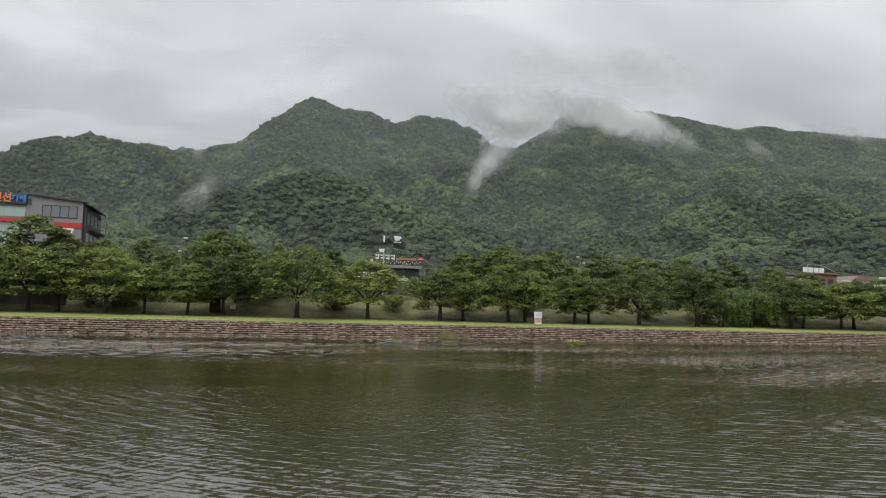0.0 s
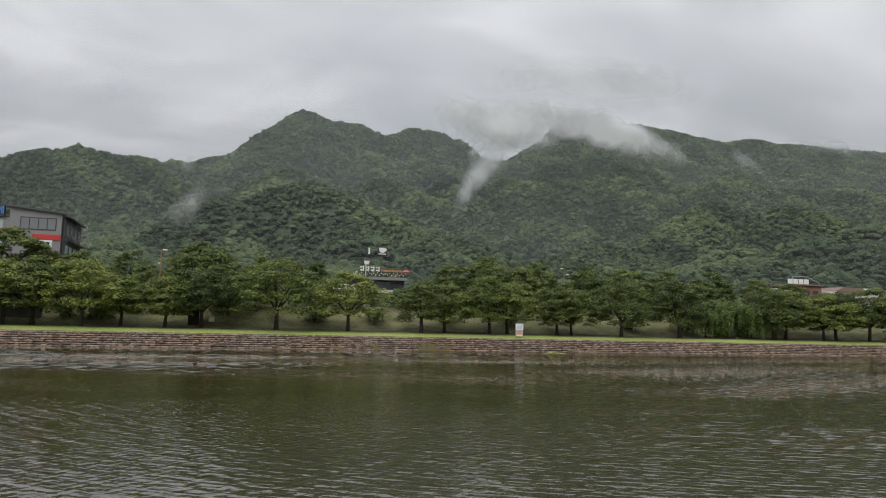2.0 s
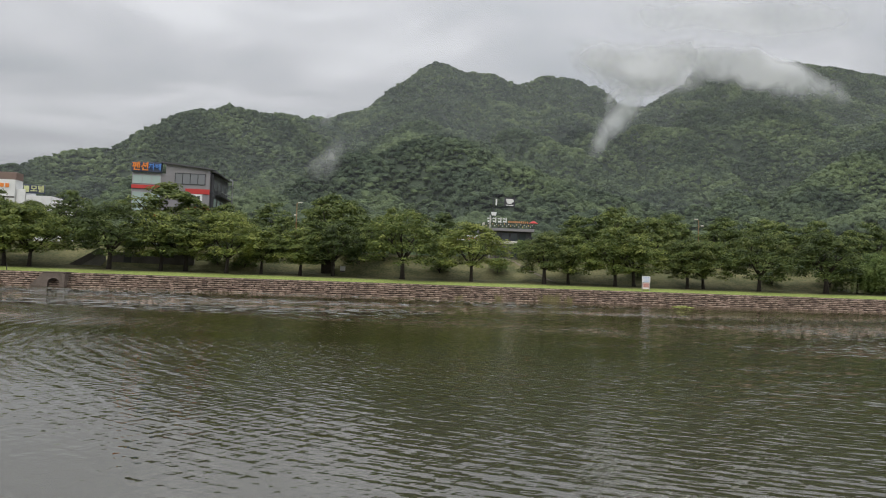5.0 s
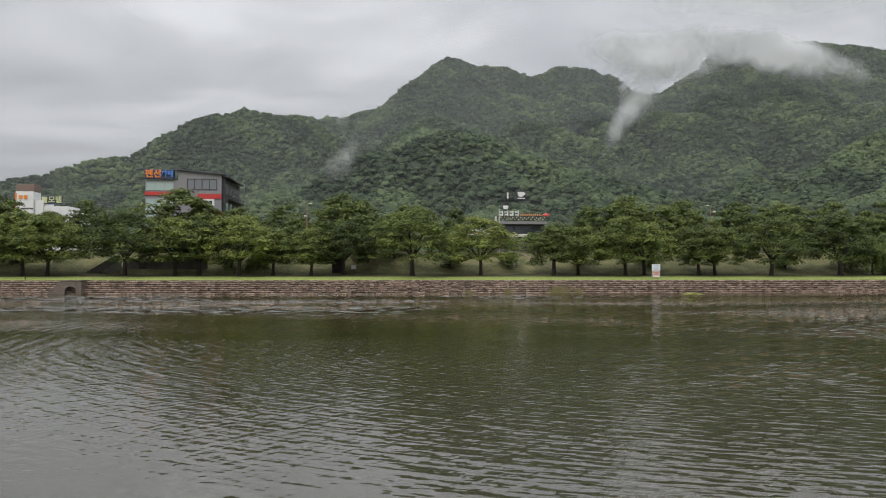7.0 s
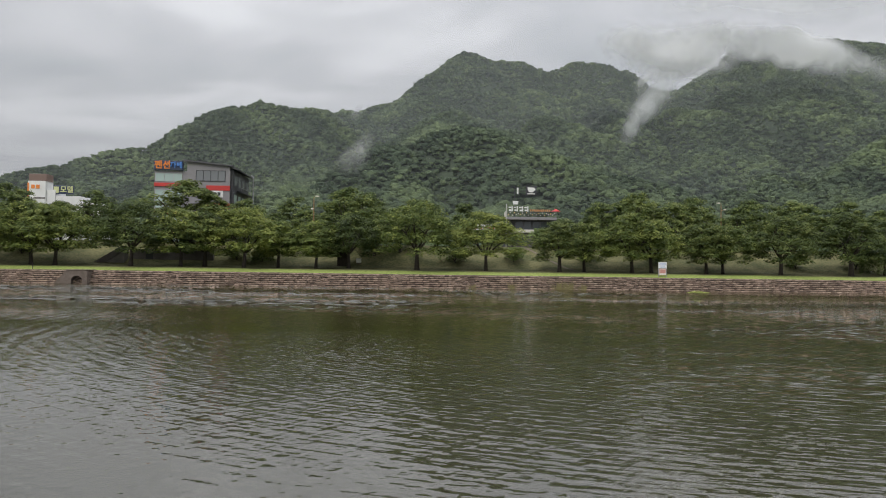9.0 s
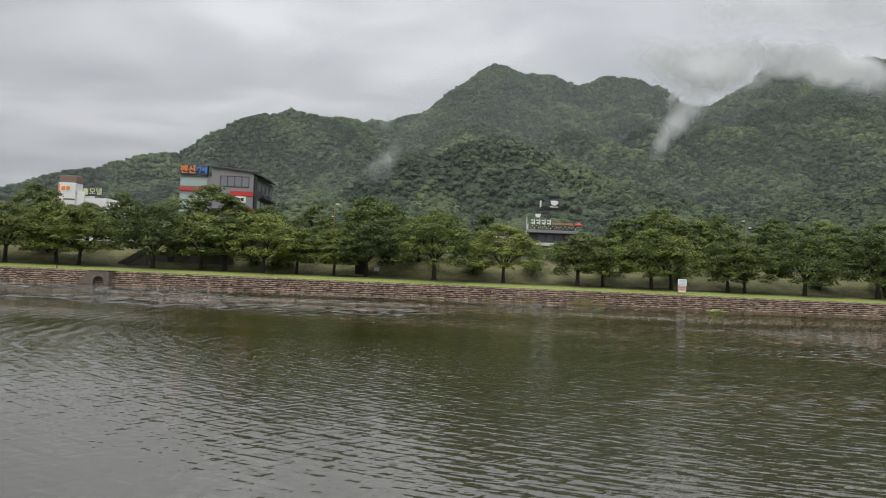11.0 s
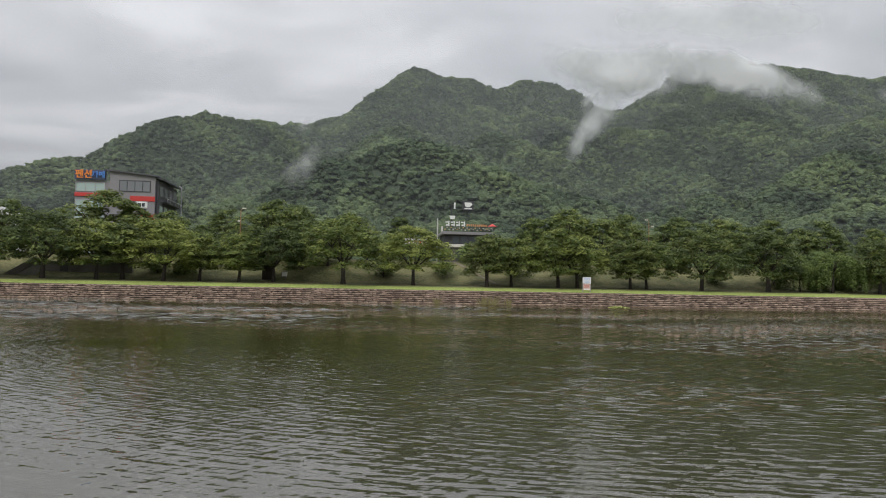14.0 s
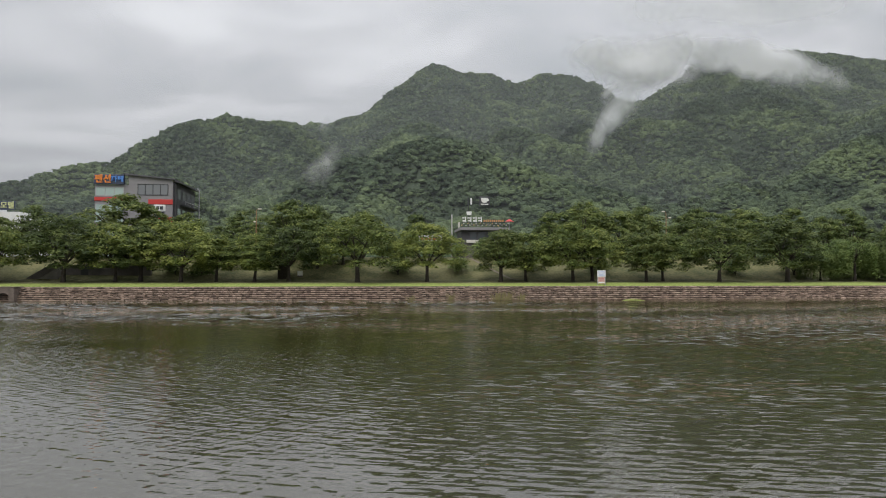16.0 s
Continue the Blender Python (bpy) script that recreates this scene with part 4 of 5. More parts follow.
def bars(parent, name, x0, x1, z0, z1, y, count, mat_, thick=0.12, gap=0.3):
    """Unreadable writing: a row of solid blocks of its size."""
    w = (x1 - x0) / count
    for k in range(count):
        part(name, box(x0 + k * w, x0 + (k + 1 - gap) * w, y - thick, y, z0, z1, 0.02), mat_, parent)


def pension():
    b = thing("guesthouse_building", "grey four-storey guesthouse with red bands and teal glass", "building", (-39.4, 130, 5.8))
    # glazed stair bay
    part("wall", box(0, 5.9, 0.12, 11, 0, 13.9, 0.04), M_GREY, b)
    for z0, z1 in ((0.4, 2.9), (3.6, 6.0), (7.0, 10.5), (11.95, 13.55)):
        window_unit(b, 0.12, 5.0, z0, z1, 0.10, 3, M_STEEL, M_TEAL)
    for z in (6.1, 11.05):
        part("red_band", box(0.0, 5.05, -0.06, 0.11, z, z + 0.66, 0.02), M_RED, b, "red painted band")
    sign = part("rooftop_sign", box(-0.05, 5.15, -0.35, 0.3, 14.0, 15.75, 0.05), M_NAVY, b, "dark sign box on the roof edge")
    lettering("\ud39c\uc158", 1.6, 0.06, M_ORANGE, pose(1.55, -0.42, 14.86, 90), sign)
    lettering("\uae4c\ud398", 1.25, 0.06, M_BLUE, pose(4.0, -0.42, 14.84, 90), sign)
    # grey block with a slightly falling roof
    part("upper_wall", prism([(5.9, 0), (13.6, 0), (13.6, 14.9), (5.9, 15.7)], -0.2, 12.0), M_GREY, b, "grey clad upper block")
    part("roof", prism([(5.2, 15.72), (14.0, 14.86), (14.0, 15.1), (5.2, 15.98)], -0.7, 12.4), M_ROOF, b, "thin dark metal roof")
    window_unit(b, 7.5, 12.8, 12.1, 14.1, -0.24, 4, M_DARK, M_GREYGLASS)
    part("red_band", box(9.4, 13.65, -0.32, -0.19, 10.45, 11.35, 0.02), M_RED, b, "red painted band")
    part("white_panel", box(10.4, 12.4, -0.30, -0.19, 9.2, 10.4, 0.02), M_WHITE, b, "white wall panel")
    window_unit(b, 10.7, 12.1, 9.4, 10.2, -0.34, 2, M_WHITE, M_GLASS)
    window_unit(b, 10.9, 12.2, 8.2, 9.1, -0.26, 1, M_DARK, M_GLASS)
    part("red_band", box(9.4, 13.65, -0.32, -0.19, 7.2, 8.1, 0.02), M_RED, b, "red painted band")
    window_unit(b, 7.0, 13.0, 4.0, 6.3, -0.24, 4, M_DARK, M_GLASS)
    window_unit(b, 7.0, 13.0, 0.5, 3.0, -0.24, 4, M_DARK, M_GLASS)
    # clad side wall with windows and one narrow balcony
    part("side_wall", box(13.62, 14.1, 0.3, 13.2, 0, 14.3, 0.03), M_CHAR, b, "dark clad side wall")
    part("side_roof", prism([(13.3, 14.7), (14.9, 14.35), (14.9, 14.55), (13.3, 14.95)], 0.0, 13.6), M_ROOF, b, "dark roof edge")
    for y in (1.2, 4.4, 7.6, 10.8):
        part("side_window", box(14.09, 14.13, y, y + 1.9, 11.6, 13.4), M_GREYGLASS, b, "pale grey side window")
        part("side_window", box(14.09, 14.13, y, y + 1.9, 7.9, 9.9), M_TEAL, b, "pale side window")
    part("balcony", box(14.14, 15.0, 3.0, 13.0, 10.5, 10.75, 0.02), M_CHAR, b, "dark balcony floor")
    part("railing", box(14.93, 14.99, 3.0, 13.0, 11.3, 11.4), M_STEEL, b, "steel railing")
    for k in range(6):
        part("rail_post", box(14.93, 14.99, 3.0 + 1.98 * k, 3.06 + 1.98 * k, 10.75, 11.3), M_STEEL, b)
    part("flue", tube([(15.15, 12.6, 9), (15.15, 12.6, 14.6), (14.7, 12.4, 14.9)], [0.12, 0.12, 0.12]), M_STEEL, b, "thin bent steel flue")


M_DULLORANGE = plain("faded_orange_letters", (0.60, 0.27, 0.11), 0.6)
M_BULB = plain("warm_bulb", (0.75, 0.50, 0.20), 0.4)


def cafe():
    b = thing("cafe_building", "low charcoal cafe with rooftop terrace and white signs", "building", (31.7, 172, 6.8))
    part("wall", box(0, 11.6, 0.3, 10, 0, 8.0, 0.05), M_CHAR, b)
    part("lower_wall", box(0.4, 10.8, -0.4, 0.29, 0, 4.8, 0.04), M_CONC_DARK, b, "grey rendered lower wall")
    part("white_ledge", box(1.2, 8.5, -0.8, 0.28, 4.85, 5.6, 0.06), M_CREAM, b, "off-white ledge")
    for k in range(4):
        window_unit(b, 2.0 + k * 2.1, 3.9 + k * 2.1, 5.7, 7.7, 0.28, 1, M_DARK, M_GLASS)
    window_unit(b, 3.0, 5.0, 1.6, 4.0, -0.44, 2, M_DARK, M_GLASS)
    window_unit(b, 6.5, 9.5, 1.6, 4.0, -0.44, 2, M_DARK, M_GLASS)
    part("terrace_slab", box(-0.6, 12.0, -0.9, 10.4, 8.02, 8.7, 0.05), M_GREY, b, "grey terrace slab")
    for k in range(13):
        part("railing_post", box(-0.5 + k * 1.02, -0.43 + k * 1.02, -0.75, -0.68, 8.7, 9.8), M_DARK, b)
    for z in (9.1, 9.45, 9.8):
        part("rail", box(-0.5, 11.9, -0.74, -0.69, z, z + 0.06), M_DARK, b, "dark terrace rail")
    for k in range(24):
        x, z = 0.0 + k * 0.5, 9.1 + 0.42 * (k % 2) + 0.1 * math.sin(2.3 * k)
        part("bulb", tube([(x, -0.86, z), (x, -0.86, z + 0.28)], [0.11, 0.07], 6), M_CREAM if k % 3 else M_BULB, b)
    part("end_panel", box(-0.7, -0.5, -0.8, 1.5, 8.72, 10.0, 0.03), M_CREAM, b, "off-white end panel")
    for k in range(4):
        x = 0.1 + 1.3 * k
        bm = box(x + 0.72, x + 0.95, -0.9, -0.7, 10.02, 11.3)
        add_box(bm, x, x + 0.6, -0.9, -0.7, 10.9, 11.15)
        add_box(bm, x + 0.1, x + 0.66, -0.9, -0.7, 10.1 + 0.1 * (k % 2), 10.5)
        part("white_letter", bm, M_WHITE, b, "white block letter")
    bars(b, "orange_letter", 5.4, 10.6, 10.1, 10.6, -0.7, 10, M_DULLORANGE, 0.12, 0.4)
    part("letter_rail", box(0, 10.8, -0.66, -0.58, 9.9, 10.0), M_DARK, b)
    # mast with cup sign
    part("mast", box(1.75, 1.95, 1.0, 1.2, 8.7, 16.4, 0.02), M_DARK, b, "dark sign mast")
    part("mast_sign", box(2.35, 2.75, 0.85, 0.97, 14.5, 16.1, 0.05), M_WHITE, b, "narrow upright white sign")
    part("small_cup", prism([(1.3, 12.75), (1.5, 11.9), (2.5, 11.9), (2.7, 12.75)], 0.6, 0.95), M_WHITE, b, "small white cup shape")
    part("mast_arm", box(1.95, 6.0, 1.05, 1.15, 15.2, 15.35), M_DARK, b)
    part("cup_board", box(4.6, 7.3, 1.0, 1.15, 14.3, 16.6, 0.04), M_CHAR, b, "dark board behind the cup")
    part("cup_sign", prism([(5.0, 16.2), (5.15, 15.4), (5.5, 15.0), (6.3, 15.0), (6.6, 15.3), (7.0, 15.6), (6.95, 15.95), (6.72, 15.95), (6.72, 16.2)], 0.82, 0.99), M_WHITE, b, "white coffee cup shape")
    part("cup_saucer", box(5.0, 6.9, 0.84, 0.99, 14.5, 14.75, 0.05), M_WHITE, b, "white saucer shape")
    u = thing("parasol", "red parasol on the cafe roof terrace", "parasol", (44.0, 173.5, 15.5))
    part("pole", tube([(0, 0, 0), (0, 0, 1.8)], [0.04, 0.04], 6), M_STEEL, u)
    cn = bmesh.new()
    bmesh.ops.create_cone(cn, cap_ends=True, segments=8, radius1=1.25, radius2=0.05, depth=0.7, matrix=Matrix.Translation((0, 0, 2.0)))
    part("canopy", cn, M_RED, u, "red cloth canopy")


def motel():
    b = thing("motel_building", "white stepped motel with a brown rooftop box", "building", (-72.0, 150, 5.6))
    part("wall", box(0, 3.6, 0, 3.2, 0, 14.0, 0.05), M_WHITE, b)
    part("rooftop_box", box(0.1, 3.7, 0.1, 3.0, 14.02, 15.5, 0.06), M_TIN, b, "brown tin rooftop box")
    part("middle_wall", box(3.62, 5.4, 0.4, 5, 0, 12.2, 0.05), M_WHITE, b, "white stepped wall")
    part("low_wall", box(5.42, 10.4, 0.6, 6, 0, 11.0, 0.05), M_WHITE, b, "white low wing")
    part("far_wing", box(10.42, 14.5, 0.8, 7, 0, 9.6, 0.05), M_WHITE, b, "white far wing")
    part("corner_strip", box(-0.06, 0.25, -0.06, -0.004, 0, 13.6), M_ORANGE, b, "orange corner strip")
    bars(b, "orange_letter", 0.7, 2.7, 12.4, 13.2, -0.01, 2, M_ORANGE, 0.1, 0.3)
    sign = part("roof_sign", box(4.8, 9.0, 0.7, 0.95, 11.4, 13.2, 0.04), M_NAVY, b, "dark sign frame on the roof")
    bars(sign, "letter_block", 4.95, 6.1, 11.65, 12.95, 0.68, 1, M_YELLOW, 0.1, 0.1)
    lettering("\ubaa8\ud154", 1.5, 0.05, M_YELLOW, pose(7.6, 0.62, 12.3, 90), sign)
    for x, z in ((0.9, 6.8), (2.6, 6.8), (4.0, 6.0), (6.4, 5.6), (8.3, 5.6)):
        window_unit(b, x, x + 1.1, z, z + 1.4, -0.02 if x < 3 else 0.38 if x < 5 else 0.58, 1, M_STEEL)
    part("step_trim", box(1.2, 3.55, -0.05, -0.004, 10.3, 10.6), M_CONC_DARK, b, "grey trim line")


def right_houses():
    b = thing("brick_house", "brown brick house with steel roof frame and white banners", "house", (165.2, 177, 6.8))
    part("wall", box(2, 13, 0, 9, 0, 12.0, 0.05), M_BRICK, b)
    part("roof", box(1.4, 13.6, -0.6, 9.6, 12.02, 12.4, 0.05), M_TIN, b, "flat brown roof edge")
    for k in range(3):
        window_unit(b, 3 + k * 3.3, 5 + k * 3.3, 8.6, 10.6, -0.02, 2, M_DARK)
    for x in (2.2, 7.5, 12.6):
        part("truss_post", box(x, x + 0.14, 0.2, 0.34, 12.4, 14.8 if x < 10 else 13.0), M_STEEL, b, "steel post")
    part("truss_top", prism([(2.2, 14.7), (7.6, 14.8), (12.8, 12.9), (12.8, 13.05), (7.6, 15.0), (2.2, 14.9)], 0.2, 0.34), M_STEEL, b, "sloping steel roof rail")
    bars(b, "banner", 0.2, 8.4, 12.5, 14.0, 0.0, 4, M_WHITE, 0.08, 0.12)
    s = thing("shed", "small white shed roof among the trees", "shed", (156.0, 170, 6.8))
    part("wall", box(-2, 2, 0, 3, 0, 9.2, 0.05), M_CREAM, s)
    part("roof", prism([(-2.4, 9.22), (2.4, 9.22), (2.2, 9.9), (-1.8, 10.3)], -0.3, 3.3), M_WHITE, s, "white sheet roof")
    p = thing("long_building", "long cream low building with brown tin roof", "building", (180.5, 177, 6.8))
    part("wall", box(0, 26, 0, 8, 0, 10.6, 0.05), M_CREAM, p)
    part("roof", prism([(3, 10.62), (26.5, 10.62), (25, 11.8), (6, 12.2)], -0.4, 8.4), M_TIN, p, "brown tin roof")
    part("white_box", box(14, 17, -0.5, 2, 10.64, 12.0, 0.05), M_WHITE, p, "white rooftop box")


def street_lamp(x, y, z1, twin=False, flip=False):
    g = float(ground_height(np.array([x]), np.array([y]))[0])
    h = z1 - g
    s = thing("street_lamp", "slim rust-brown street lamp beside the road", "street lamp", (x, y, g), "street lamps", turn=180 if flip else 0)
    part("pole", tube([(0, 0, -0.1), (0, 0, h * 0.6), (0, 0, h - 0.15)], [0.13, 0.10, 0.07]), M_LAMPPOLE, s)
    part("arm", tube([(0, 0, h - 0.2), (-0.06, 0, h - 0.02), (-0.3, 0, h + 0.08)], [0.06, 0.05, 0.05], 6), M_LAMPPOLE, s, "short curved arm")
    part("lamp_head", box(-0.85, -0.2, -0.16, 0.16, h - 0.02, h + 0.2, 0.06), M_LEN, s, "pale lamp head")
    if twin:
        part("arm", tube([(0, 0, h - 1.3), (0.6, 0, h - 1.15)], [0.05, 0.04], 6), M_LAMPPOLE, s, "short curved arm")
        part("lamp_head", box(0.5, 1.0, -0.15, 0.15, h - 1.22, h - 1.0, 0.05), M_LEN, s, "pale lamp head")
    else:
        part("bracket", box(0.05, 0.45, -0.1, 0.1, h - 2.1, h - 1.9, 0.03), M_LEN, s, "small pale bracket")


pension()
cafe()
motel()
right_houses()
street_lamp(-9.0, 118.0, 14.3, flip=True)
street_lamp(66.1, 129.5, 15.6, True)

M_CONCRETE_PALE = plain("pale_concrete", (0.46, 0.45, 0.42), 0.85)
pole = thing("utility_pole", "pale concrete utility pole beside the road", "utility pole", (23.8, 120.2, 6.5))
part("pole", tube([(0, 0, -0.2), (0, 0, 7.3)], [0.13, 0.10]), M_CONCRETE_PALE, pole)
part("pole_cap", tube([(0, 0, 7.3), (0, 0, 7.45)], [0.11, 0.05]), M_STEEL, pole)

# roadside banner seen through the crowns
ban = thing("roadside_banner", "red and white banner on a frame beside the road", "banner", (18.0, 119.2, 6.45))
for x in (0, 3.9):
    part("post", box(x, x + 0.1, 0, 0.1, -0.1, 3.9), M_STEEL, ban)
part("banner_cloth", box(0.1, 3.9, 0.02, 0.07, 2.9, 3.8), M_WHITE, ban, "white banner cloth")
bars(ban, "red_bar", 0.3, 3.8, 3.05, 3.4, 0.016, 5, M_RED, 0.01, 0.3)


# ---- things on the bank ----
M_FADED = plain("faded_red_print", (0.52, 0.20, 0.17), 0.7)


def warning_sign():
    z = float(ground_height(np.array([42.9]), np.array([97.5]))[0])
    s = thing("warning_sign", "white and faded pink notice board at the water edge", "sign", (42.9, 97.5, z + 0.16))
    for x in (-0.66, 0.56):
        part("post", box(x, x + 0.1, 0.02, 0.12, -0.5, 2.15, 0.01), M_STEEL, s)
    part("upper_panel", box(-0.68, 0.68, -0.04, 0.018, 1.14, 2.12, 0.015), M_WHITE, s, "white upper panel")
    part("lower_panel", box(-0.56, 0.56, -0.03, 0.018, 0.10, 1.08, 0.015), M_PINK, s, "faded pink lower panel")
    for k, (w, zz) in enumerate(((0.5, 1.92), (0.56, 1.72), (0.42, 1.52), (0.5, 1.32))):
        part("text_bar", box(-w, w, -0.052, -0.041, zz - 0.05, zz + 0.05), M_PALEBLUE, s, "pale blue line of writing")
    for w, zz in ((0.44, 0.85), (0.36, 0.66), (0.42, 0.48)):
        part("text_bar", box(-w, w, -0.042, -0.031, zz - 0.05, zz + 0.05), M_FADED, s, "red line of writing")
    part("foot_panel", box(-0.5, 0.5, -0.044, -0.031, 0.16, 0.36), M_WHITE, s, "white strip")
    s.scale = (0.9, 1, 0.92)


M_CULVERT = surface("weathered_concrete", (0.085, 0.066, 0.054), (0.21, 0.17, 0.14), 1.6, 0.9, bump=0.02)


def culvert():
    c = thing("drain_culvert", "weathered concrete drain outlet in the stone wall", "culvert", (-36.6, 94.3, 0))
    arch = [(0.72 * math.cos(math.pi * k / 12) - 0.12, 0.42 + 0.62 * math.sin(math.pi * k / 12)) for k in range(13)]
    part("headwall", prism([(1.05, -0.6), (1.05, 1.72), (-1.25, 1.72), (-1.25, -0.6), (-0.84, -0.6)] + arch[::-1] + [(0.60, -0.6)], 0, 0.45), M_CULVERT, c, "concrete head wall with an arched mouth")
    part("barrel", prism([(0.60, -0.6), (1.0, -0.6), (1.0, 1.3), (-1.2, 1.3), (-1.2, -0.6), (-0.84, -0.6)] + arch[::-1], 0.452, 2.2), M_CONC_DARK, c, "stained concrete barrel of the drain")
    # dark plate closes the barrel, in place of the shade deeper in
    part("barrel_end", box(-1.2, 1.0, 2.2, 2.26, -0.6, 1.3), M_DARK, c, "dark plate standing in for the shade inside the drain")
    part("side_block", box(1.052, 1.35, -0.25, 1.9, -0.6, 1.62, 0.04), M_CULVERT, c, "upright concrete side block")
    part("wing_wall", prism([(-3.2, -0.6), (-1.26, -0.6), (-1.26, 1.72), (-1.45, 1.72), (-3.2, -0.15)], 0.05, 2.2), M_CULVERT, c, "sloping stained wing wall")
    part("top_slab", box(-1.5, 1.4, -0.08, 2.3, 1.722, 1.86, 0.03), M_CULVERT, c, "flat top slab")


def embankment_steps():
    s = thing("embankment_steps", "concrete steps and side wall climbing the grassy slope", "steps", (-40.0, 107.5, 2.45))
    for k in range(12):
        part("step", box(0.1 + 0.34 * k, 0.5 + 0.34 * k, 0, 1.8, -0.6, 0.2 + 0.2 * k, 0.02), M_CONCRETE, s)
    part("side_wall", prism([(-0.6, -0.5), (0.2, -0.5), (4.6, 2.4), (4.6, 2.9), (3.9, 2.9), (-0.6, 0.15)], -0.25, -0.02), M_CONC_DARK, s, "sloping stained side wall")
    w = thing("retaining_wall", "grey concrete retaining wall set into the slope", "wall", (-35.0, 109.0, 2.4))
    part("wall", box(-0.3, 12.0, 0, 0.6, -0.5, 2.4, 0.03), M_CONC_DARK, w)
    part("coping", box(-0.4, 12.1, -0.08, 0.7, 2.402, 2.58, 0.03), M_CONCRETE, w, "concrete coping")
    part("doorway", box(1.9, 3.0, -0.03, 0.0 - 0.004, -0.4, 2.2), M_DARK, w, "dark steel door")


def bank_bits():
    z = float(ground_height(np.array([-0.8]), np.array([110.0]))[0])
    b = thing("utility_box", "small pale metal box on the grass", "utility box", (-0.75, 108.0, z - 0.75))
    part("box", box(-0.38, 0.38, 0, 0.4, 0.3, 0.95, 0.03), M_WHITE, b)
    part("lid", box(-0.42, 0.42, -0.04, 0.44, 0.952, 1.0, 0.01), M_STEEL, b)
    part("foot", box(-0.3, 0.3, 0.05, 0.35, -0.2, 0.298), M_CONC_DARK, b)
    k = thing("pump_house", "dark brown weathered timber kiosk under the trees", "kiosk", (-3.2, 107.0, 2.5))
    part("wall", box(-0.75, 0.75, 0, 1.4, -0.2, 2.5, 0.03), M_BARK, k)
    for i in range(6):
        part("board", box(-0.74 + i * 0.25, -0.52 + i * 0.25, -0.03, -0.002, -0.1, 2.45), M_BARK, k)
    part("roof", prism([(-0.95, 2.52), (0.95, 2.52), (0.8, 2.75), (-0.8, 2.75)], -0.2, 1.6), M_ROOF, k, "dark flat roof")
    p = thing("marker_post", "short dark post at the lawn edge", "post", (-43.7, 97.0, 1.85))
    part("post", tube([(0, 0, -0.3), (0, 0, 0.75)], [0.07, 0.06]), M_BARK, p)
    part("cap", tube([(0, 0, 0.75), (0, 0, 0.82)], [0.08, 0.05]), M_DARK, p)


def reeds():
    rng = random.Random(5)
    for cx, spread_, n_b, h in ((20.8, 0.5, 16, 0.9), (27.4, 0.7, 34, 1.15), (28.7, 0.6, 26, 1.25), (30.6, 0.4, 16, 0.9), (15.5, 0.4, 8, 0.6), (104, 0.7, 20, 1.0)):
        t = thing("reed_clump", "clump of dry yellow-green reeds at the foot of the wall", "reeds", (cx, 94.1, 0), "reeds in the water")
        for nm, frac in (("stems", 1.0), ("leaves", 0.5)):
            verts, faces = [], []
            for _ in range(int(n_b * frac)):
                x, y, hh = rng.gauss(0, spread_ * 0.6), rng.uniform(-0.35, 0.35), h * rng.uniform(0.5, 1.15)
                lx, w = rng.gauss(0, 0.22 if nm == "stems" else 0.45), rng.uniform(0.02, 0.045)
                i = len(verts)
                verts += [(x - w, y, -0.2), (x + w, y, -0.2), (x + lx * 0.5 + w, y - 0.05, hh * 0.6), (x + lx * 0.5 - w, y - 0.05, hh * 0.6), (x + lx * 1.3, y - 0.12, hh)]
                faces += [(i, i + 1, i + 2, i + 3), (i + 3, i + 2, i + 4)]
            me = bpy.data.meshes.new(nm)
            me.from_pydata(verts, [], faces)
            me.materials.append(M_REED)
            ob = new(nm, me)
            ob.parent = t


def floating_weed():
    rng = random.Random(9)
    bm = bmesh.new()
    for _ in range(420):
        a, r = rng.uniform(0, 6.28), math.sqrt(rng.random())
        x, y, s = 1.4 * r * math.cos(a), 1.5 * r * math.sin(a), rng.uniform(0.06, 0.16)
        z = 0.012 + 0.32 * (1 - r) * rng.random()
        k = rng.uniform(0, 6.28)
        bm.faces.new([bm.verts.new((x + s * math.cos(k + q), y + s * math.sin(k + q), z + rng.uniform(0, 0.05))) for q in (0, 1.3, 2.5, 3.8, 5.0)])
    w = part("floating_weed", bm, M_ALGAE)
    w.matrix_basis = pose(43.6, 87.0, 0)
    tagged(w, "bright yellow-green mat of floating weed on the water", "water weed", kind="stuff")


def dirt_path():
    """A worn path slanting down the slope."""
    bm = bmesh.new()
    rows = []
    for k in range(15):
        f = k / 14
        x, y = 26.0 + 6.5 * f + 0.25 * math.sin(5 * f), 117.0 - 11.5 * f
        pts = []
        for side in (-0.28, 0.28):
            z = float(ground_height(np.array([x + side]), np.array([y]))[0])
            pts.append(bm.verts.new((x + side, y, z + 0.06)))
        rows.append(pts)
    for r0, r1 in zip(rows, rows[1:]):
        bm.faces.new((r0[0], r0[1], r1[1], r1[0]))
    tagged(part("footpath", bm, M_PATH), "worn pale dirt path down the grassy slope", "path", kind="structure")


M_PATH = surface("dirt", (0.13, 0.105, 0.075), (0.24, 0.20, 0.15), 1.5, 0.95, bump=0.02)
dirt_path()
warning_sign()
culvert()
embankment_steps()
bank_bits()
reeds()
floating_weed()


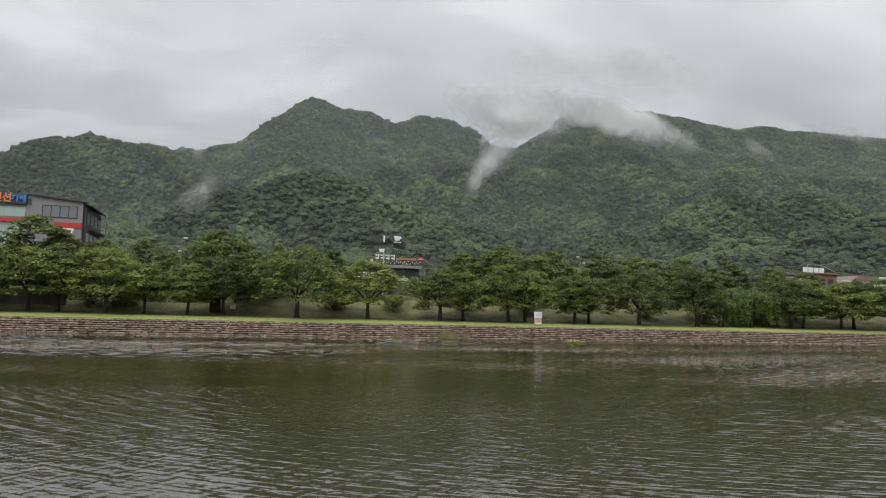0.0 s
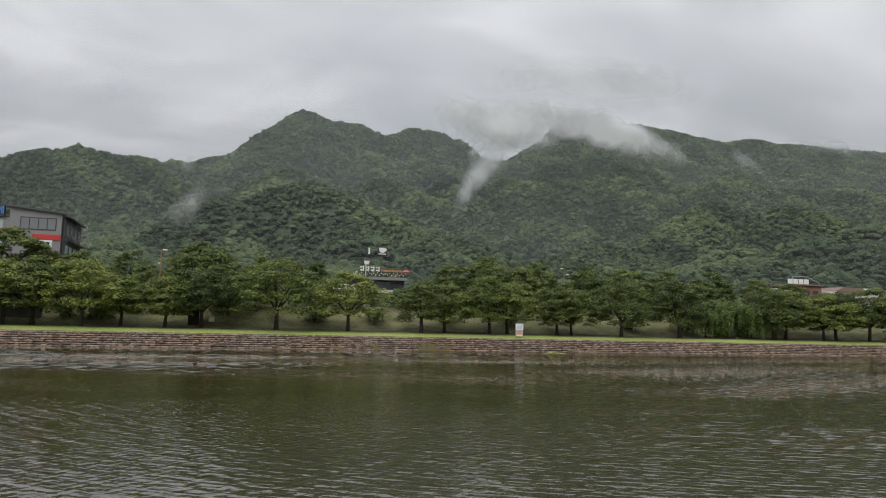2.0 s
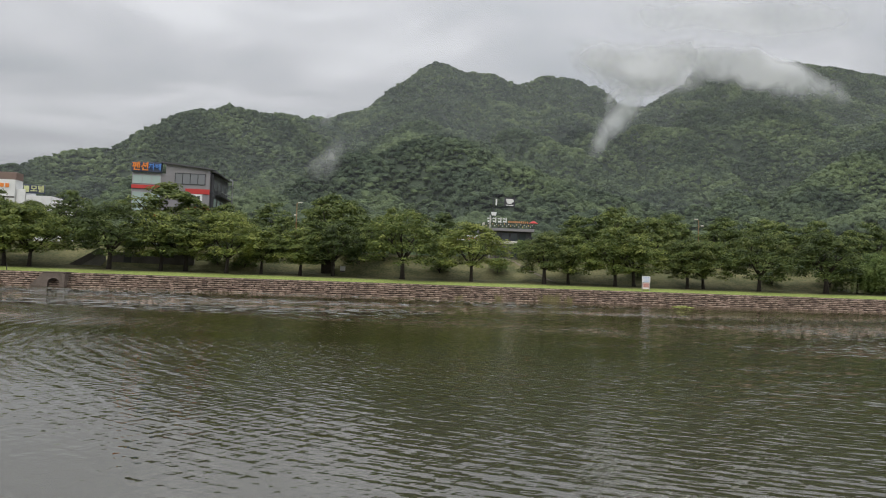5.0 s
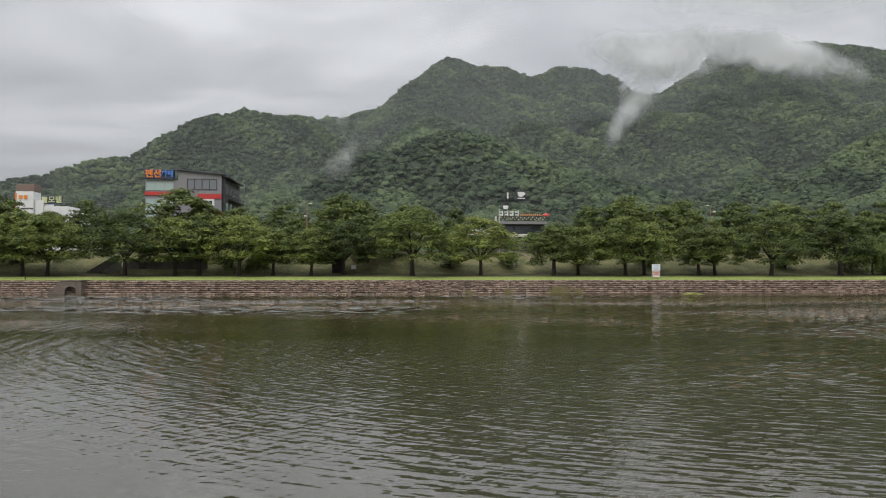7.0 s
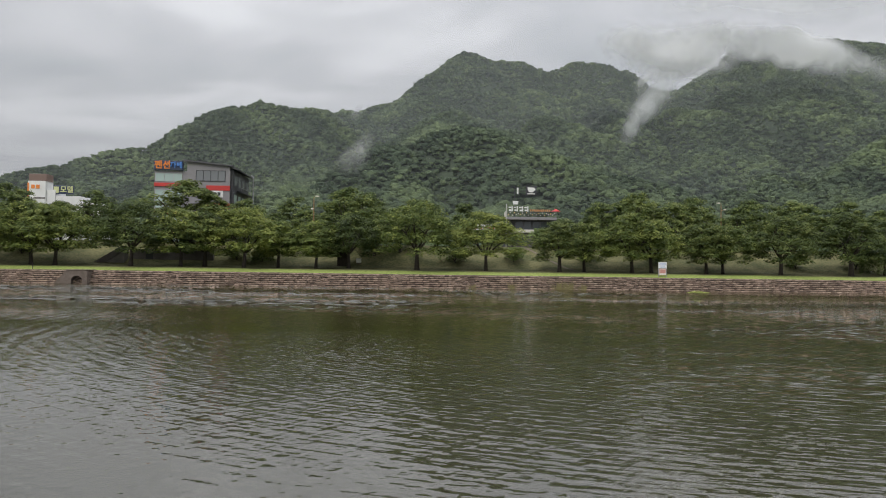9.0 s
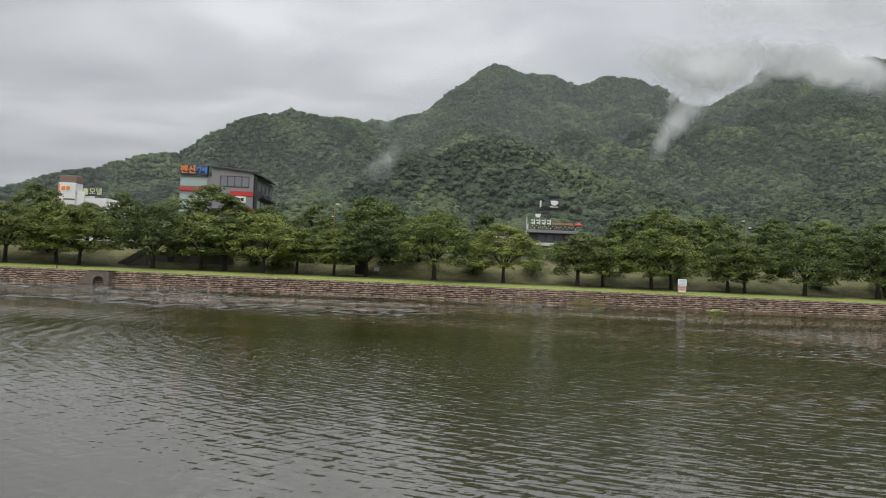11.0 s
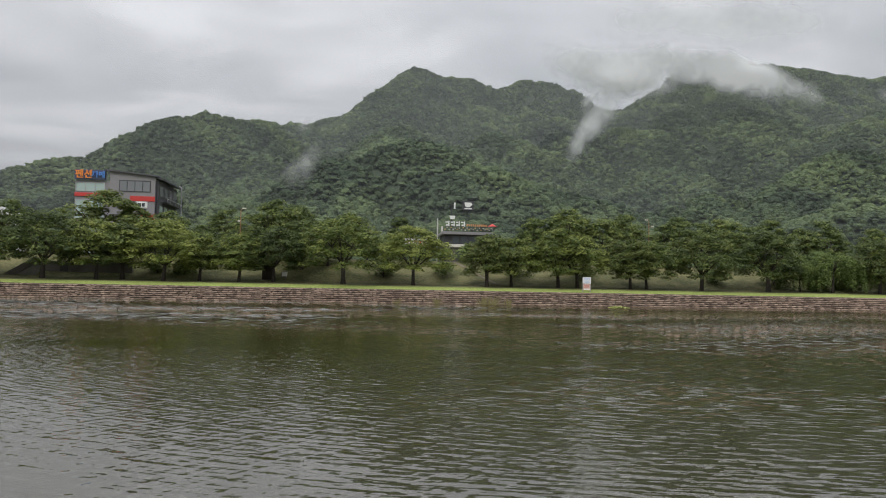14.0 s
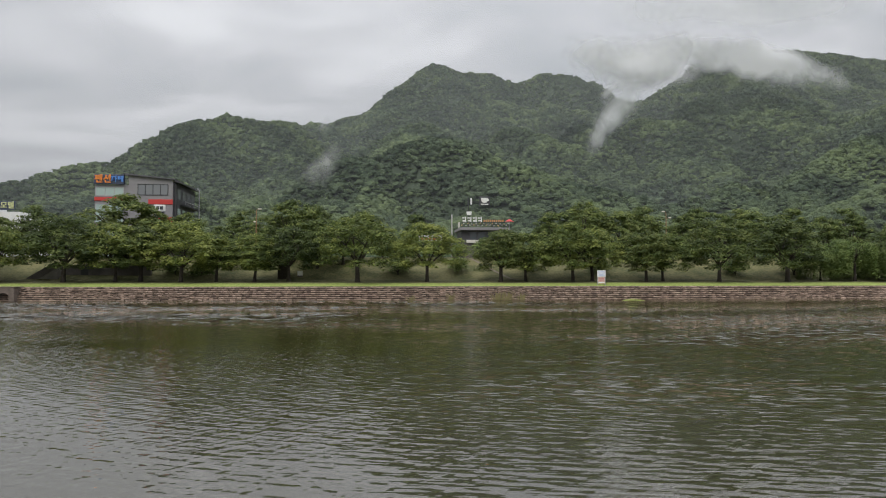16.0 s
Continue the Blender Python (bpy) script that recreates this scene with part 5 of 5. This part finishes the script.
# low shrubs on the slope and along the road
SHRUB = make_tree("shrub", "low green shrub on the grassy slope", 130, 2.4, 1.5, 0.4, M_WILLOW, 38, 0.20, 26, "shrubs on the slope")
SHRUB.matrix_basis = pose(-15.5, 108.5, 2.9)
for x, y, s in ((14.2, 109, 1.1), (-19.5, 109.5, 0.9), (23.5, 110, 0.9), (-52, 110, 1.0), (35.5, 111, 0.8), (46.5, 110, 0.8), (69, 109, 1.0), (79, 109, 1.2), (101, 110, 1.1), (86, 108, 1.1)) + tuple((-100 + 4.3 * k, 118.2 + 0.7 * math.sin(3.1 * k), 1.08 + 0.28 * math.sin(1.7 * k)) for k in range(60)):
    stand(SHRUB, x, y, s, random.uniform(0, 360))


# ---- wall stones ----
def stone_rows(x0, x1, seed):
    """Places and sizes of the blocks, course by course."""
    rng = random.Random(seed)
    for c in range(COURSES):
        x = x0 + rng.uniform(0, 0.4)
        while x < x1:
            w = rng.uniform(0.32, 0.68)
            z = -0.06 + c * COURSE_H
            yield x, 94.72 + LEAN * z * 0.78 + rng.uniform(-0.04, 0.04), z + rng.uniform(-0.02, 0.02), w * 1.14, COURSE_H * rng.uniform(0.62, 0.86), rng.uniform(-4, 4), rng.randrange(8)
            x += w


templates = [mesh_from("stone", stone_mesh(i), M_STONE_P) for i in range(8)]
for x, y, z, w, h, tilt, k in stone_rows(4.0, 24.0, 3):
    ob = new("stone", templates[k])
    ob.parent = wall
    ob.matrix_basis = Matrix.LocRotScale((x, y, z), Euler((0, radians(tilt), 0)), (w, 1, h))
verts, faces = [], []
shapes = []
for me in templates:
    shapes.append(([v.co.copy() for v in me.vertices], [tuple(p.vertices) for p in me.polygons]))
for span in ((-120.0, 4.0, 5), (24.0, 240.0, 8)):
    for x, y, z, w, h, tilt, k in stone_rows(*span):
        m = Matrix.LocRotScale((x, y, z), Euler((0, radians(tilt), 0)), (w, 1, h))
        i = len(verts)
        verts += [tuple(m @ co) for co in shapes[k][0]]
        faces += [tuple(i + q for q in f) for f in shapes[k][1]]
me = bpy.data.meshes.new("stones")
me.from_pydata(verts, [], faces)
me.materials.append(M_STONE)
rest = new("stones", me)
rest.parent = wall
tagged(rest, "rough brown stones of the wall", kind="stuff")
